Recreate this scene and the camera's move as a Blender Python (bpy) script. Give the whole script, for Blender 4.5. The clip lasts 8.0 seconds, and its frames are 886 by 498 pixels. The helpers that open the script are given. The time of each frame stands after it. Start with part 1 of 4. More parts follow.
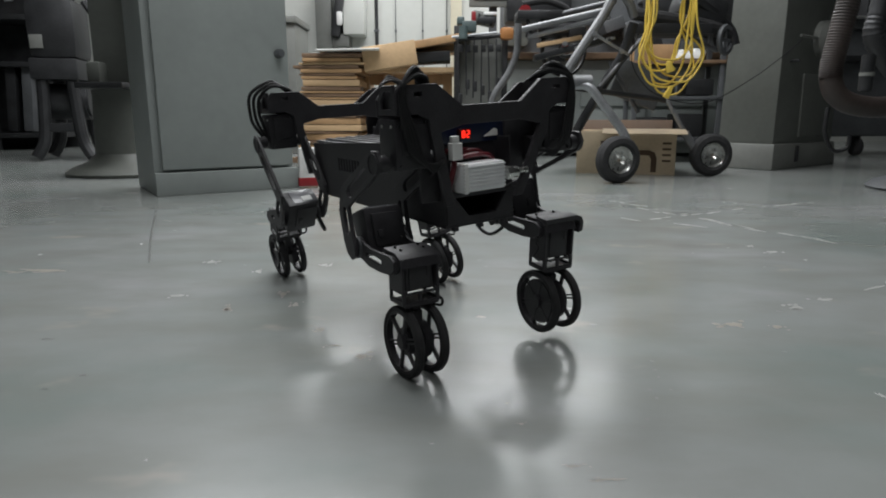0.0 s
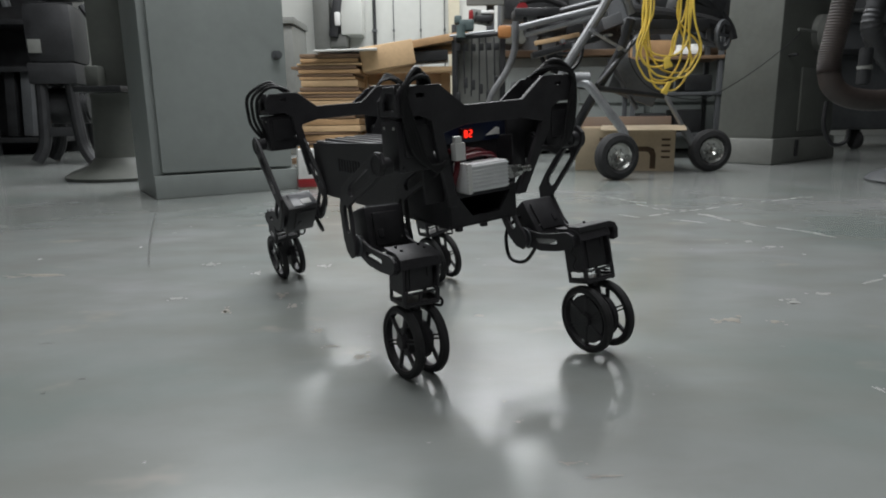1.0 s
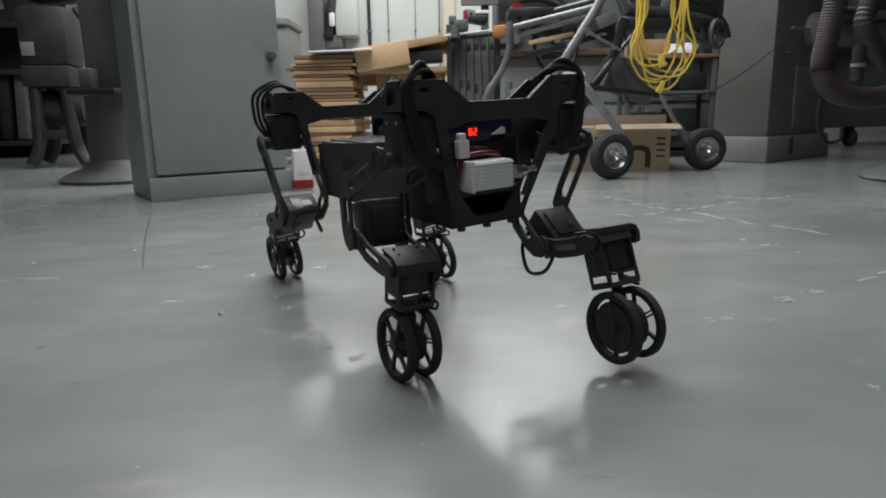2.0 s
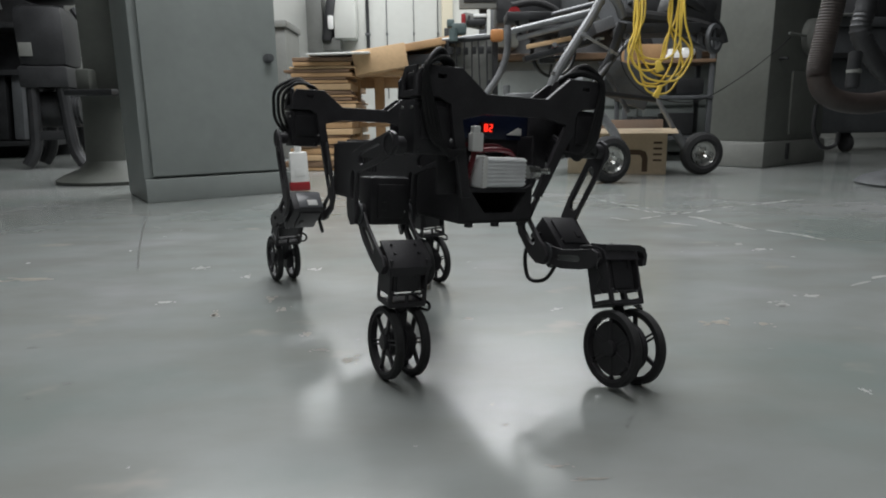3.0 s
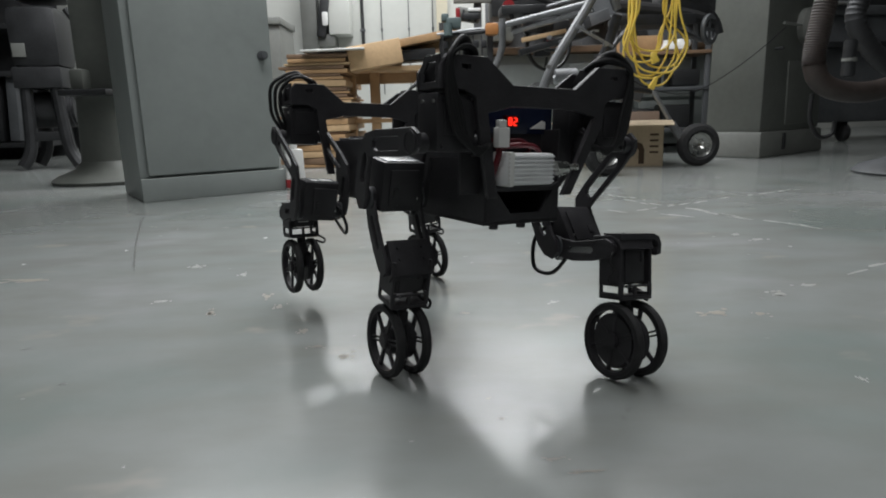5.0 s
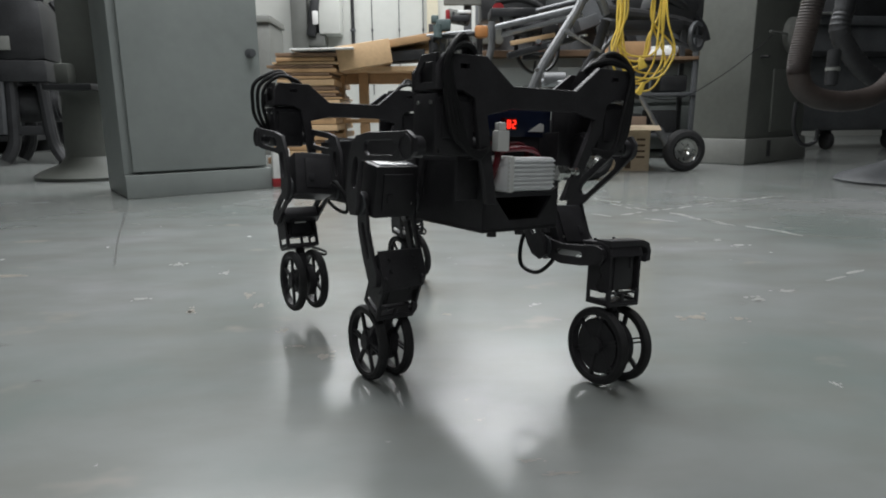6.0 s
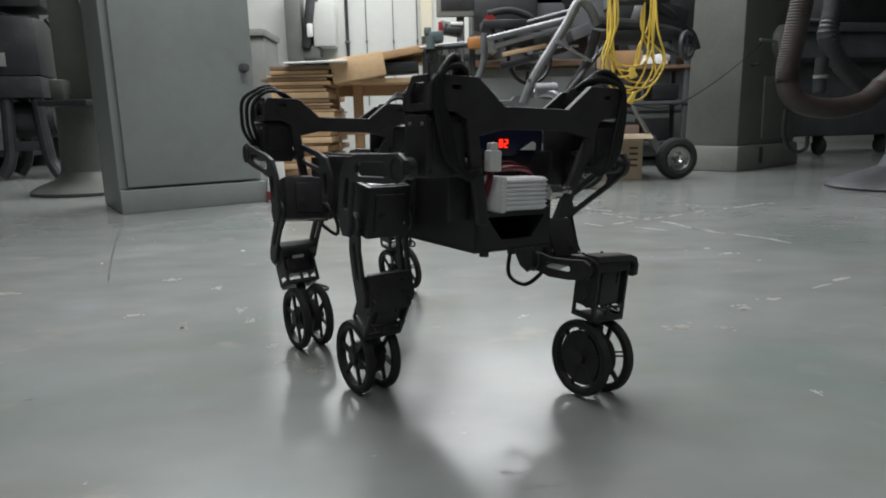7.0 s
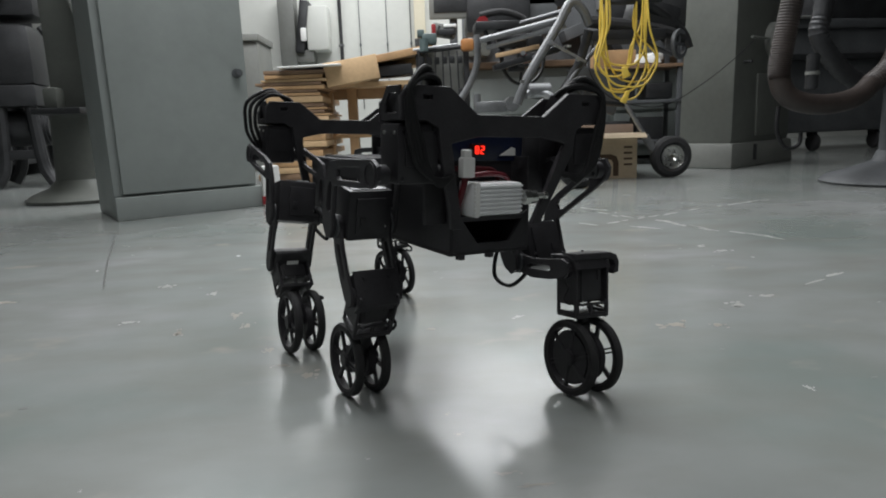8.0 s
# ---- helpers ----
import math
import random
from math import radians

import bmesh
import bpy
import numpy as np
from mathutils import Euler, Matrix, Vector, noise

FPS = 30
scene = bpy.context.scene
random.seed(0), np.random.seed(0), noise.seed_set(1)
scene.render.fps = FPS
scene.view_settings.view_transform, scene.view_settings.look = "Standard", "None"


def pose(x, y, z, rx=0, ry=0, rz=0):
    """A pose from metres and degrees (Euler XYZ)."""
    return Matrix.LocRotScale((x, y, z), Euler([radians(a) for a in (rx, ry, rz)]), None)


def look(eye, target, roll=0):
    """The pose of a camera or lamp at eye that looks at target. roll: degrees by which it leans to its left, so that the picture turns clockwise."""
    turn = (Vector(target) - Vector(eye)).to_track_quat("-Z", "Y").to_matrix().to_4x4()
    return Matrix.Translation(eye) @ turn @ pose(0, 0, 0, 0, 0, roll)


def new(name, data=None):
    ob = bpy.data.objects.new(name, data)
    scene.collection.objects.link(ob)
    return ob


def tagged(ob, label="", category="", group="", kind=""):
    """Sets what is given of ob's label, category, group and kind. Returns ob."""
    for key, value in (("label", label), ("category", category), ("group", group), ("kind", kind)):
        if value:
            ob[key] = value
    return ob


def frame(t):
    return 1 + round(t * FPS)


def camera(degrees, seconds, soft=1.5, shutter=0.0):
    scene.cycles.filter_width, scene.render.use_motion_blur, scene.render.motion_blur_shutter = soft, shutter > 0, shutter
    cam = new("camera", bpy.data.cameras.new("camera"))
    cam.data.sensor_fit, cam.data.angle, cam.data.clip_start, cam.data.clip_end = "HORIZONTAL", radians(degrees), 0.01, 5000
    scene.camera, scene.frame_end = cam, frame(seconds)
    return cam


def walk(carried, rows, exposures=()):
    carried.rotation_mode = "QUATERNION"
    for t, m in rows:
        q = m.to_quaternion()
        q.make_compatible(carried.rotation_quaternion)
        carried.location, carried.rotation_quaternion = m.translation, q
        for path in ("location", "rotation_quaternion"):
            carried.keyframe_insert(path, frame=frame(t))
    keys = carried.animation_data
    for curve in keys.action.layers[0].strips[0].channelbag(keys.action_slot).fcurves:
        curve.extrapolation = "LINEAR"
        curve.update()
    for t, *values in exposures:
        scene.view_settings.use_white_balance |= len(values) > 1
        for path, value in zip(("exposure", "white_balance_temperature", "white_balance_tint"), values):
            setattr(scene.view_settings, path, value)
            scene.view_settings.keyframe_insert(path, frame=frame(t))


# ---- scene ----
cam = camera(69.5, 8.0, soft=1.9)
PATH = [
    (0, (-0.003, -0.001, 0.364), (0.0, 1.956, -0.05), 0.0),
    (0.5, (0.001, -0.002, 0.366), (0.001, 1.954, -0.051), -0.4),
    (1, (0.005, -0.003, 0.365), (0.003, 1.953, -0.052), -0.8),
    (1.5, (0.007, -0.001, 0.366), (0.012, 1.954, -0.054), -1.3),
    (3, (0.014, -0.002, 0.364), (0.03, 1.956, -0.043), -0.8),
    (3.5, (0.015, -0.003, 0.364), (0.03, 1.954, -0.049), -1.0),
    (4, (0.019, -0.001, 0.362), (0.028, 1.956, -0.054), -1.5),
    (4.5, (0.02, 0.001, 0.362), (0.029, 1.956, -0.059), -1.9),
    (6, (0.03, 0.0, 0.361), (0.087, 1.955, -0.056), -0.6),
    (6.5, (0.042, -0.008, 0.366), (0.11, 1.949, -0.043), -0.6),
    (7, (0.048, -0.013, 0.372), (0.111, 1.947, -0.018), -1.3),
    (7.5, (0.055, -0.016, 0.372), (0.121, 1.946, -0.009), -2.0),
    (8, (0.056, -0.016, 0.373), (0.126, 1.945, -0.012), -2.2),
]
walk(cam, [(t, look(eye, target, roll)) for t, eye, target, roll in PATH], exposures=((0, 0.0), (4, 0.03), (8, 0.09)))

# ---- light ----
world = bpy.data.worlds.new("room_air")
scene.world = world
world.use_nodes = True
world.node_tree.nodes["Background"].inputs[0].default_value = (0.55, 0.6, 0.62, 1)
world.node_tree.nodes["Background"].inputs[1].default_value = 0.02
CEIL = 3.6
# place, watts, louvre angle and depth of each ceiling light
# the last four are unseen fill, added to brighten floor, cabinet and robot front
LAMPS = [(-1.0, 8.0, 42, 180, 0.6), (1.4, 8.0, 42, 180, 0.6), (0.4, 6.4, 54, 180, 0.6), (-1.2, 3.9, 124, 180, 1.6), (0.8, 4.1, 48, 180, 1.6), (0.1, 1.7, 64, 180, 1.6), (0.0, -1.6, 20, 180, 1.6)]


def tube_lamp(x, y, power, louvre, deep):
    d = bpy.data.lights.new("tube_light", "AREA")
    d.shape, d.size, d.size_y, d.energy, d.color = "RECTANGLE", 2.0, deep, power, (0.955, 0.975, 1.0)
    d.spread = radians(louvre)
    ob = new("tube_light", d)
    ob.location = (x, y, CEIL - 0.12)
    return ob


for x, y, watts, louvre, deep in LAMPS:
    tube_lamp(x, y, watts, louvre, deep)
scene.view_settings.exposure = 0.0


# ---- materials ----
def material(name, color, rough=0.5, metal=0.0, vary=0.15, scale=8.0, bump=0.0, bscale=60.0, emit=0.0, coat=0.0, trans=0.0, spec=0.5):
    """Principled surface with two scales of colour change, changing gloss and fine relief."""
    m = bpy.data.materials.new(name)
    m.use_nodes = True
    nt = m.node_tree
    p = nt.nodes["Principled BSDF"]
    p.inputs["Metallic"].default_value = metal
    p.inputs["Coat Weight"].default_value = coat
    p.inputs["Specular IOR Level"].default_value = spec
    p.inputs["Transmission Weight"].default_value = trans
    geo = nt.nodes.new("ShaderNodeTexCoord")
    big, fine = nt.nodes.new("ShaderNodeTexNoise"), nt.nodes.new("ShaderNodeTexNoise")
    big.inputs["Scale"].default_value, fine.inputs["Scale"].default_value = scale, scale * 9
    big.inputs["Detail"].default_value = 5
    mix = nt.nodes.new("ShaderNodeMath")
    mix.operation = "MULTIPLY_ADD"
    mix.inputs[1].default_value = 0.4
    ramp = nt.nodes.new("ShaderNodeValToRGB")
    lo, hi = [max(0, c * (1 - vary)) for c in color], [min(1, c * (1 + vary)) for c in color]
    ramp.color_ramp.elements[0].position, ramp.color_ramp.elements[0].color = 0.45, (*lo, 1)
    ramp.color_ramp.elements[1].position, ramp.color_ramp.elements[1].color = 0.95, (*hi, 1)
    L = nt.links.new
    L(geo.outputs["Object"], big.inputs["Vector"])
    L(geo.outputs["Object"], fine.inputs["Vector"])
    L(fine.outputs[0], mix.inputs[0])
    L(big.outputs[0], mix.inputs[2])
    L(mix.outputs[0], ramp.inputs[0])
    L(ramp.outputs[0], p.inputs["Base Color"])
    rr = nt.nodes.new("ShaderNodeMapRange")
    rr.inputs[3].default_value, rr.inputs[4].default_value = max(0.02, rough * 0.8), min(1, rough * 1.2)
    L(big.outputs[0], rr.inputs[0])
    L(rr.outputs[0], p.inputs["Roughness"])
    if bump:
        b, n2 = nt.nodes.new("ShaderNodeBump"), nt.nodes.new("ShaderNodeTexNoise")
        n2.inputs["Scale"].default_value = bscale
        b.inputs["Strength"].default_value, b.inputs["Distance"].default_value = bump, 0.002
        L(geo.outputs["Object"], n2.inputs["Vector"])
        L(n2.outputs[0], b.inputs["Height"])
        L(b.outputs[0], p.inputs["Normal"])
    if emit:
        p.inputs["Emission Color"].default_value = (*color, 1)
        p.inputs["Emission Strength"].default_value = emit
    return m


def floor_material():
    """Grey epoxy: cloudy tone, scuffs, specks, worn gloss."""
    m = bpy.data.materials.new("grey_epoxy")
    m.use_nodes = True
    nt = m.node_tree
    p = nt.nodes["Principled BSDF"]
    L = nt.links.new
    tc = nt.nodes.new("ShaderNodeTexCoord")

    def noise_node(scale, detail=4, stretch=None):
        n = nt.nodes.new("ShaderNodeTexNoise")
        n.inputs["Scale"].default_value, n.inputs["Detail"].default_value = scale, detail
        if stretch:
            mp = nt.nodes.new("ShaderNodeMapping")
            mp.inputs["Scale"].default_value = stretch
            mp.inputs["Rotation"].default_value = (0, 0, 0.6)
            L(tc.outputs["Object"], mp.inputs[0])
            L(mp.outputs[0], n.inputs["Vector"])
        else:
            L(tc.outputs["Object"], n.inputs["Vector"])
        return n

    def ramp(src, stops):
        r = nt.nodes.new("ShaderNodeValToRGB")
        r.color_ramp.interpolation = "EASE"
        e = r.color_ramp.elements
        e[0].position, e[0].color = stops[0][0], (*stops[0][1], 1)
        e[1].position, e[1].color = stops[1][0], (*stops[1][1], 1)
        for pos, c in stops[2:]:
            x = e.new(pos)
            x.color = (*c, 1)
        L(src, r.inputs[0])
        return r

    base = ramp(noise_node(1.9, 7).outputs[0], [(0.30, (0.188, 0.220, 0.208)), (0.52, (0.255, 0.272, 0.264)), (0.70, (0.312, 0.322, 0.322))])
    dirt = ramp(noise_node(4, 4, (1, 2.2, 1)).outputs[0], [(0.30, (0, 0, 0)), (0.85, (0.8, 0.8, 0.8))])
    speck = ramp(noise_node(38, 3).outputs[0], [(0.70, (0, 0, 0)), (0.74, (1, 1, 1))])
    mask = ramp(noise_node(1.9, 3).outputs[0], [(0.50, (0, 0, 0)), (0.66, (0.55, 0.55, 0.55))])
    a = nt.nodes.new("ShaderNodeMix")
    a.data_type = "RGBA"
    L(dirt.outputs[0], a.inputs["Factor"])
    L(base.outputs[0], a.inputs["A"])
    a.inputs["B"].default_value = (0.197, 0.201, 0.183, 1)
    mm = nt.nodes.new("ShaderNodeMath")
    mm.operation = "MULTIPLY"
    L(speck.outputs[0], mm.inputs[0])
    L(mask.outputs[0], mm.inputs[1])
    b = nt.nodes.new("ShaderNodeMix")
    b.data_type = "RGBA"
    L(mm.outputs[0], b.inputs["Factor"])
    L(a.outputs["Result"], b.inputs["A"])
    b.inputs["B"].default_value = (0.296, 0.293, 0.274, 1)
    worn = ramp(noise_node(5.5, 3, (1, 1.6, 1)).outputs[0], [(0.63, (0, 0, 0)), (0.76, (0.55, 0.55, 0.55))])
    c = nt.nodes.new("ShaderNodeMix")
    c.data_type = "RGBA"
    L(worn.outputs[0], c.inputs["Factor"])
    L(b.outputs["Result"], c.inputs["A"])
    c.inputs["B"].default_value = (0.365, 0.340, 0.299, 1)
    L(c.outputs["Result"], p.inputs["Base Color"])
    p.inputs["Specular IOR Level"].default_value = 0.62
    rr = nt.nodes.new("ShaderNodeMapRange")
    rr.inputs[1].default_value, rr.inputs[2].default_value = 0.15, 0.85
    rr.inputs[3].default_value, rr.inputs[4].default_value = 0.175, 0.265
    L(noise_node(3.5, 4).outputs[0], rr.inputs[0])
    L(rr.outputs[0], p.inputs["Roughness"])
    bp = nt.nodes.new("ShaderNodeBump")
    bp.inputs["Strength"].default_value, bp.inputs["Distance"].default_value = 0.05, 0.004
    L(noise_node(9, 3).outputs[0], bp.inputs["Height"])
    L(bp.outputs[0], p.inputs["Normal"])
    return m


M = dict(
    floor=floor_material(),
    wall=material("white_wall_paint", (0.60, 0.61, 0.575), 0.7, vary=0.05, scale=1.5, bump=0.1),
    dark_wall=material("grey_wall_paint", (0.13, 0.135, 0.135), 0.7, vary=0.15, scale=1.2),
    ceiling=material("ceiling_paint", (0.28, 0.285, 0.285), 0.9, vary=0.05),
    black=material("black_printed_plastic", (0.036, 0.0345, 0.038), 0.5, spec=0.38, vary=0.25, scale=30, bump=0.25, bscale=420),
    servo=material("black_servo_case", (0.031, 0.030, 0.033), 0.42, spec=0.4, vary=0.2, scale=40, bump=0.06, bscale=300),
    rubber=material("black_rubber", (0.034, 0.034, 0.035), 0.75, spec=0.25, vary=0.25, scale=50, bump=0.2, bscale=200),
    cable=material("black_cable_sleeve", (0.016, 0.016, 0.017), 0.55, spec=0.25, vary=0.2, scale=60, bump=0.3, bscale=900),
    steel=material("brushed_steel", (0.62, 0.62, 0.60), 0.28, 1.0, vary=0.1, scale=40),
    alloy=material("grey_alloy_paint", (0.30, 0.31, 0.32), 0.35, 0.6, vary=0.2, scale=9, bump=0.08),
    silver=material("ribbed_silver_metal", (0.90, 0.91, 0.92), 0.30, 0.0, vary=0.06, scale=40),
    white=material("white_plastic", (0.78, 0.78, 0.76), 0.45, vary=0.05, scale=20),
    label=material("white_paper_label", (0.75, 0.75, 0.73), 0.6, vary=0.06, scale=50),
    red=material("dark_red_wire", (0.11, 0.008, 0.014), 0.4, vary=0.2, scale=50),
    red_led=material("red_led", (1.0, 0.03, 0.015), 0.4, emit=1.3),
    led_back=material("led_window", (0.05, 0.006, 0.006), 0.15, vary=0.1),
    cabinet=material("grey_cabinet_enamel", (0.275, 0.30, 0.29), 0.42, vary=0.10, scale=2.2, bump=0.08, bscale=35),
    machine=material("grey_machine_enamel", (0.102, 0.108, 0.097), 0.5, vary=0.16, scale=3, bump=0.15, bscale=30),
    machine2=material("pale_machine_enamel", (0.155, 0.160, 0.148), 0.5, vary=0.14, scale=3, bump=0.15, bscale=30),
    iron=material("dark_iron", (0.035, 0.036, 0.038), 0.45, 0.4, vary=0.3, scale=8, bump=0.15),
    midgrey=material("worn_grey_paint", (0.085, 0.09, 0.095), 0.5, vary=0.25, scale=6, bump=0.12),
    hose=material("brown_grey_duct_hose", (0.032, 0.024, 0.021), 0.5, vary=0.35, scale=7, bump=0.2, bscale=80),
    card=material("brown_cardboard", (0.58, 0.47, 0.33), 0.85, vary=0.12, scale=6, bump=0.15, bscale=120),
    card_in=material("dark_cardboard_print", (0.10, 0.065, 0.042), 0.85, vary=0.12, scale=6),
    ply=material("plywood", (0.44, 0.27, 0.135), 0.6, vary=0.18, scale=5, bump=0.1, bscale=50),
    ply2=material("pale_plywood", (0.55, 0.375, 0.21), 0.6, vary=0.15, scale=5, bump=0.1, bscale=50),
    brown=material("brown_hardboard", (0.20, 0.125, 0.075), 0.65, vary=0.2, scale=5),
    yellow=material("yellow_cord", (0.68, 0.49, 0.08), 0.45, vary=0.12, scale=20),
    orange=material("orange_plastic", (0.40, 0.17, 0.05), 0.6, vary=0.1, scale=10),
    redp=material("red_plastic", (0.30, 0.02, 0.025), 0.4, vary=0.15, scale=10),
    film=material("dark_blue_film", (0.012, 0.018, 0.045), 0.12, vary=0.2, scale=30),
    blue=material("blue_grey_panel", (0.10, 0.14, 0.22), 0.3, vary=0.15, scale=10),
    scuff=material("bare_concrete_chip", (0.32, 0.325, 0.31), 0.45, vary=0.2, scale=30),
    scuff_tan=material("tan_chip", (0.285, 0.265, 0.23), 0.4, vary=0.2, scale=30),
    scuff_dark=material("dark_scuff", (0.13, 0.135, 0.13), 0.4, vary=0.2, scale=30),
    cart_tube=material("grey_painted_tube", (0.17, 0.175, 0.18), 0.35, 0.3, vary=0.25, scale=9, bump=0.08),
    cart_dark=material("scuffed_dark_tube", (0.09, 0.092, 0.097), 0.35, 0.4, vary=0.35, scale=7, bump=0.08),
    teal=material("worn_teal_paint", (0.075, 0.105, 0.105), 0.5, vary=0.25, scale=12, bump=0.1),
    # lighter than the black parts: reflections on deck and servo tops put into colour
    deck=material("satin_dark_deck", (0.16, 0.165, 0.175), 0.22, vary=0.15, scale=20),
    cream=material("cream_paint", (0.60, 0.55, 0.42), 0.7, vary=0.06, scale=2),
    lamp=material("lamp_diffuser", (1.0, 0.98, 0.94), 0.5, emit=0.8),
)


# ---- mesh helpers ----
class Build:
    """Collects shaped pieces of one part in one bmesh."""

    def __init__(self):
        self.bm = bmesh.new()

    def take(self, bm, m=None):
        me = bpy.data.meshes.new("piece")
        if m is not None:
            bm.transform(m)
        bm.to_mesh(me)
        bm.free()
        self.bm.from_mesh(me)
        bpy.data.meshes.remove(me)
        return self

    def box(self, c, s, bevel=0.002, m=None, taper=None):
        bm = bmesh.new()
        bmesh.ops.create_cube(bm, size=1)
        for v in bm.verts:
            k = (1.0, 1.0) if taper is None or v.co.z < 0 else taper
            v.co = Vector((v.co.x * s[0] * k[0], v.co.y * s[1] * k[1], v.co.z * s[2]))
        if bevel:
            bmesh.ops.bevel(bm, geom=bm.edges[:], offset=min(bevel, min(s) * 0.45), segments=2, profile=0.6, affect="EDGES")
        return self.take(bm, Matrix.Translation(c) @ (m or Matrix()))

    def cyl(self, c, r, h, axis="z", n=24, r2=None, bevel=0.0, m=None):
        bm = bmesh.new()
        bmesh.ops.create_cone(bm, cap_ends=True, segments=n, radius1=r, radius2=r if r2 is None else r2, depth=h)
        if bevel:
            rim = [e for e in bm.edges if abs(e.verts[0].co.z - e.verts[1].co.z) < 1e-6]
            bmesh.ops.bevel(bm, geom=rim, offset=bevel, segments=2, affect="EDGES")
        turn = {"z": Matrix(), "x": Matrix.Rotation(math.pi / 2, 4, "Y"), "y": Matrix.Rotation(-math.pi / 2, 4, "X")}[axis]
        return self.take(bm, Matrix.Translation(c) @ (m or Matrix()) @ turn)

    def lathe(self, c, prof, axis="z", n=32, m=None):
        """A closed ring or solid turned from (radius, height) points."""
        bm = bmesh.new()
        rings = []
        for k in range(n):
            a = 2 * math.pi * k / n
            rings.append([bm.verts.new((r * math.cos(a), r * math.sin(a), h)) for r, h in prof])
        q = len(prof)
        for k in range(n):
            A, C = rings[k], rings[(k + 1) % n]
            for i in range(q):
                j = (i + 1) % q
                bm.faces.new((A[i], C[i], C[j], A[j]))
        bmesh.ops.remove_doubles(bm, verts=bm.verts[:], dist=1e-6)
        bmesh.ops.recalc_face_normals(bm, faces=bm.faces[:])
        turn = {"z": Matrix(), "x": Matrix.Rotation(math.pi / 2, 4, "Y"), "y": Matrix.Rotation(-math.pi / 2, 4, "X")}[axis]
        return self.take(bm, Matrix.Translation(c) @ (m or Matrix()) @ turn)

    def plate(self, outline, thick, plane="xz", at=0.0, holes=(), bevel=0.0012):
        """A flat plate with real holes: outline in the plane's two axes, thick across it, centred at 'at'."""
        cu = bpy.data.curves.new("outline", "CURVE")
        cu.dimensions, cu.fill_mode = "2D", "BOTH"
        cu.extrude, cu.bevel_depth, cu.bevel_resolution, cu.offset = max(thick / 2 - bevel, 1e-4), bevel, 1, -bevel
        for pts in (outline, *holes):
            sp = cu.splines.new("POLY")
            sp.points.add(len(pts) - 1)
            for p, q in zip(sp.points, pts):
                p.co = (q[0], q[1], 0, 1)
            sp.use_cyclic_u = True
        tmp = bpy.data.objects.new("outline", cu)
        me = bpy.data.meshes.new_from_object(tmp)
        bm = bmesh.new()
        bm.from_mesh(me)
        bpy.data.objects.remove(tmp)
        bpy.data.curves.remove(cu)
        bpy.data.meshes.remove(me)
        for v in bm.verts:
            u, w, d = v.co
            v.co = {"xz": (u, at + d, w), "yz": (at + d, u, w), "xy": (u, w, at + d)}[plane]
        bmesh.ops.recalc_face_normals(bm, faces=bm.faces[:])
        return self.take(bm)

    def tube(self, pts, r, n=10, smooth=6, ribs=0.0):
        """A round bar or cable along smoothed points; ribs: ring relief in metres."""
        P = [Vector(p) for p in pts]
        path = []
        for i in range(len(P) - 1):
            a, b, c, d = P[max(i - 1, 0)], P[i], P[i + 1], P[min(i + 2, len(P) - 1)]
            for k in range(smooth):
                t = k / smooth
                path.append(0.5 * (2 * b + (c - a) * t + (2 * a - 5 * b + 4 * c - d) * t * t + (3 * b - a - 3 * c + d) * t ** 3))
        path.append(P[-1])
        bm = bmesh.new()
        up = Vector((0.31, 0.52, 0.79))
        rings = []
        for i, p in enumerate(path):
            d = (path[min(i + 1, len(path) - 1)] - path[max(i - 1, 0)]).normalized()
            u = (up - d * up.dot(d)).normalized()
            up = u
            w = d.cross(u)
            rad = r + (ribs if i % 2 else -ribs)
            rings.append([bm.verts.new(p + rad * (u * math.cos(2 * math.pi * k / n) + w * math.sin(2 * math.pi * k / n))) for k in range(n)])
        for A, C in zip(rings, rings[1:]):
            for k in range(n):
                bm.faces.new((A[k], A[(k + 1) % n], C[(k + 1) % n], C[k]))
        bm.faces.new(rings[0][::-1])
        bm.faces.new(rings[-1])
        bmesh.ops.recalc_face_normals(bm, faces=bm.faces[:])
        return self.take(bm)


def part(name, b, mat, parent=None, label="", smooth=True, at=None):
    me = bpy.data.meshes.new(name)
    b.bm.to_mesh(me)
    b.bm.free()
    me.materials.append(M[mat])
    if smooth:
        me.shade_smooth()
        me.set_sharp_from_angle(angle=radians(32))
    ob = new(name, me)
    if parent is not None:
        ob.parent = parent
    if at is not None:
        ob.matrix_basis = at
    if label:
        tagged(ob, label)
    return ob


def thing(name, m, label, category, group=""):
    ob = new(name)
    ob.empty_display_size = 0.05
    ob.matrix_basis = m
    return tagged(ob, label, category, group)


def line(a, b):
    return [tuple(a), tuple((Vector(a) + Vector(b)) / 2), tuple(b)]


def strip(pts, w):
    """The outline of a band of width w along 2D points, with clipped ends."""
    left, right = [], []
    for i, p in enumerate(pts):
        a, b = Vector(pts[max(i - 1, 0)]), Vector(pts[min(i + 1, len(pts) - 1)])
        d = (b - a).normalized()
        nrm = Vector((-d.y, d.x))
        p = Vector(p)
        if i in (0, len(pts) - 1):
            e = -d if i == 0 else d
            for s in (1, -1):
                (left if s > 0 else right).append(p + s * nrm * w / 2 * 0.95 if i else p + s * nrm * w / 2 * 0.95)
                (left if s > 0 else right).append(p + e * w / 2 * 0.85 + s * nrm * w / 2 * 0.45)
            if i == 0:
                left[:] = left[::-1]
                right[:] = right[::-1]
        else:
            left.append(p + nrm * w / 2)
            right.append(p - nrm * w / 2)
    return [tuple(v) for v in left + right[::-1]]


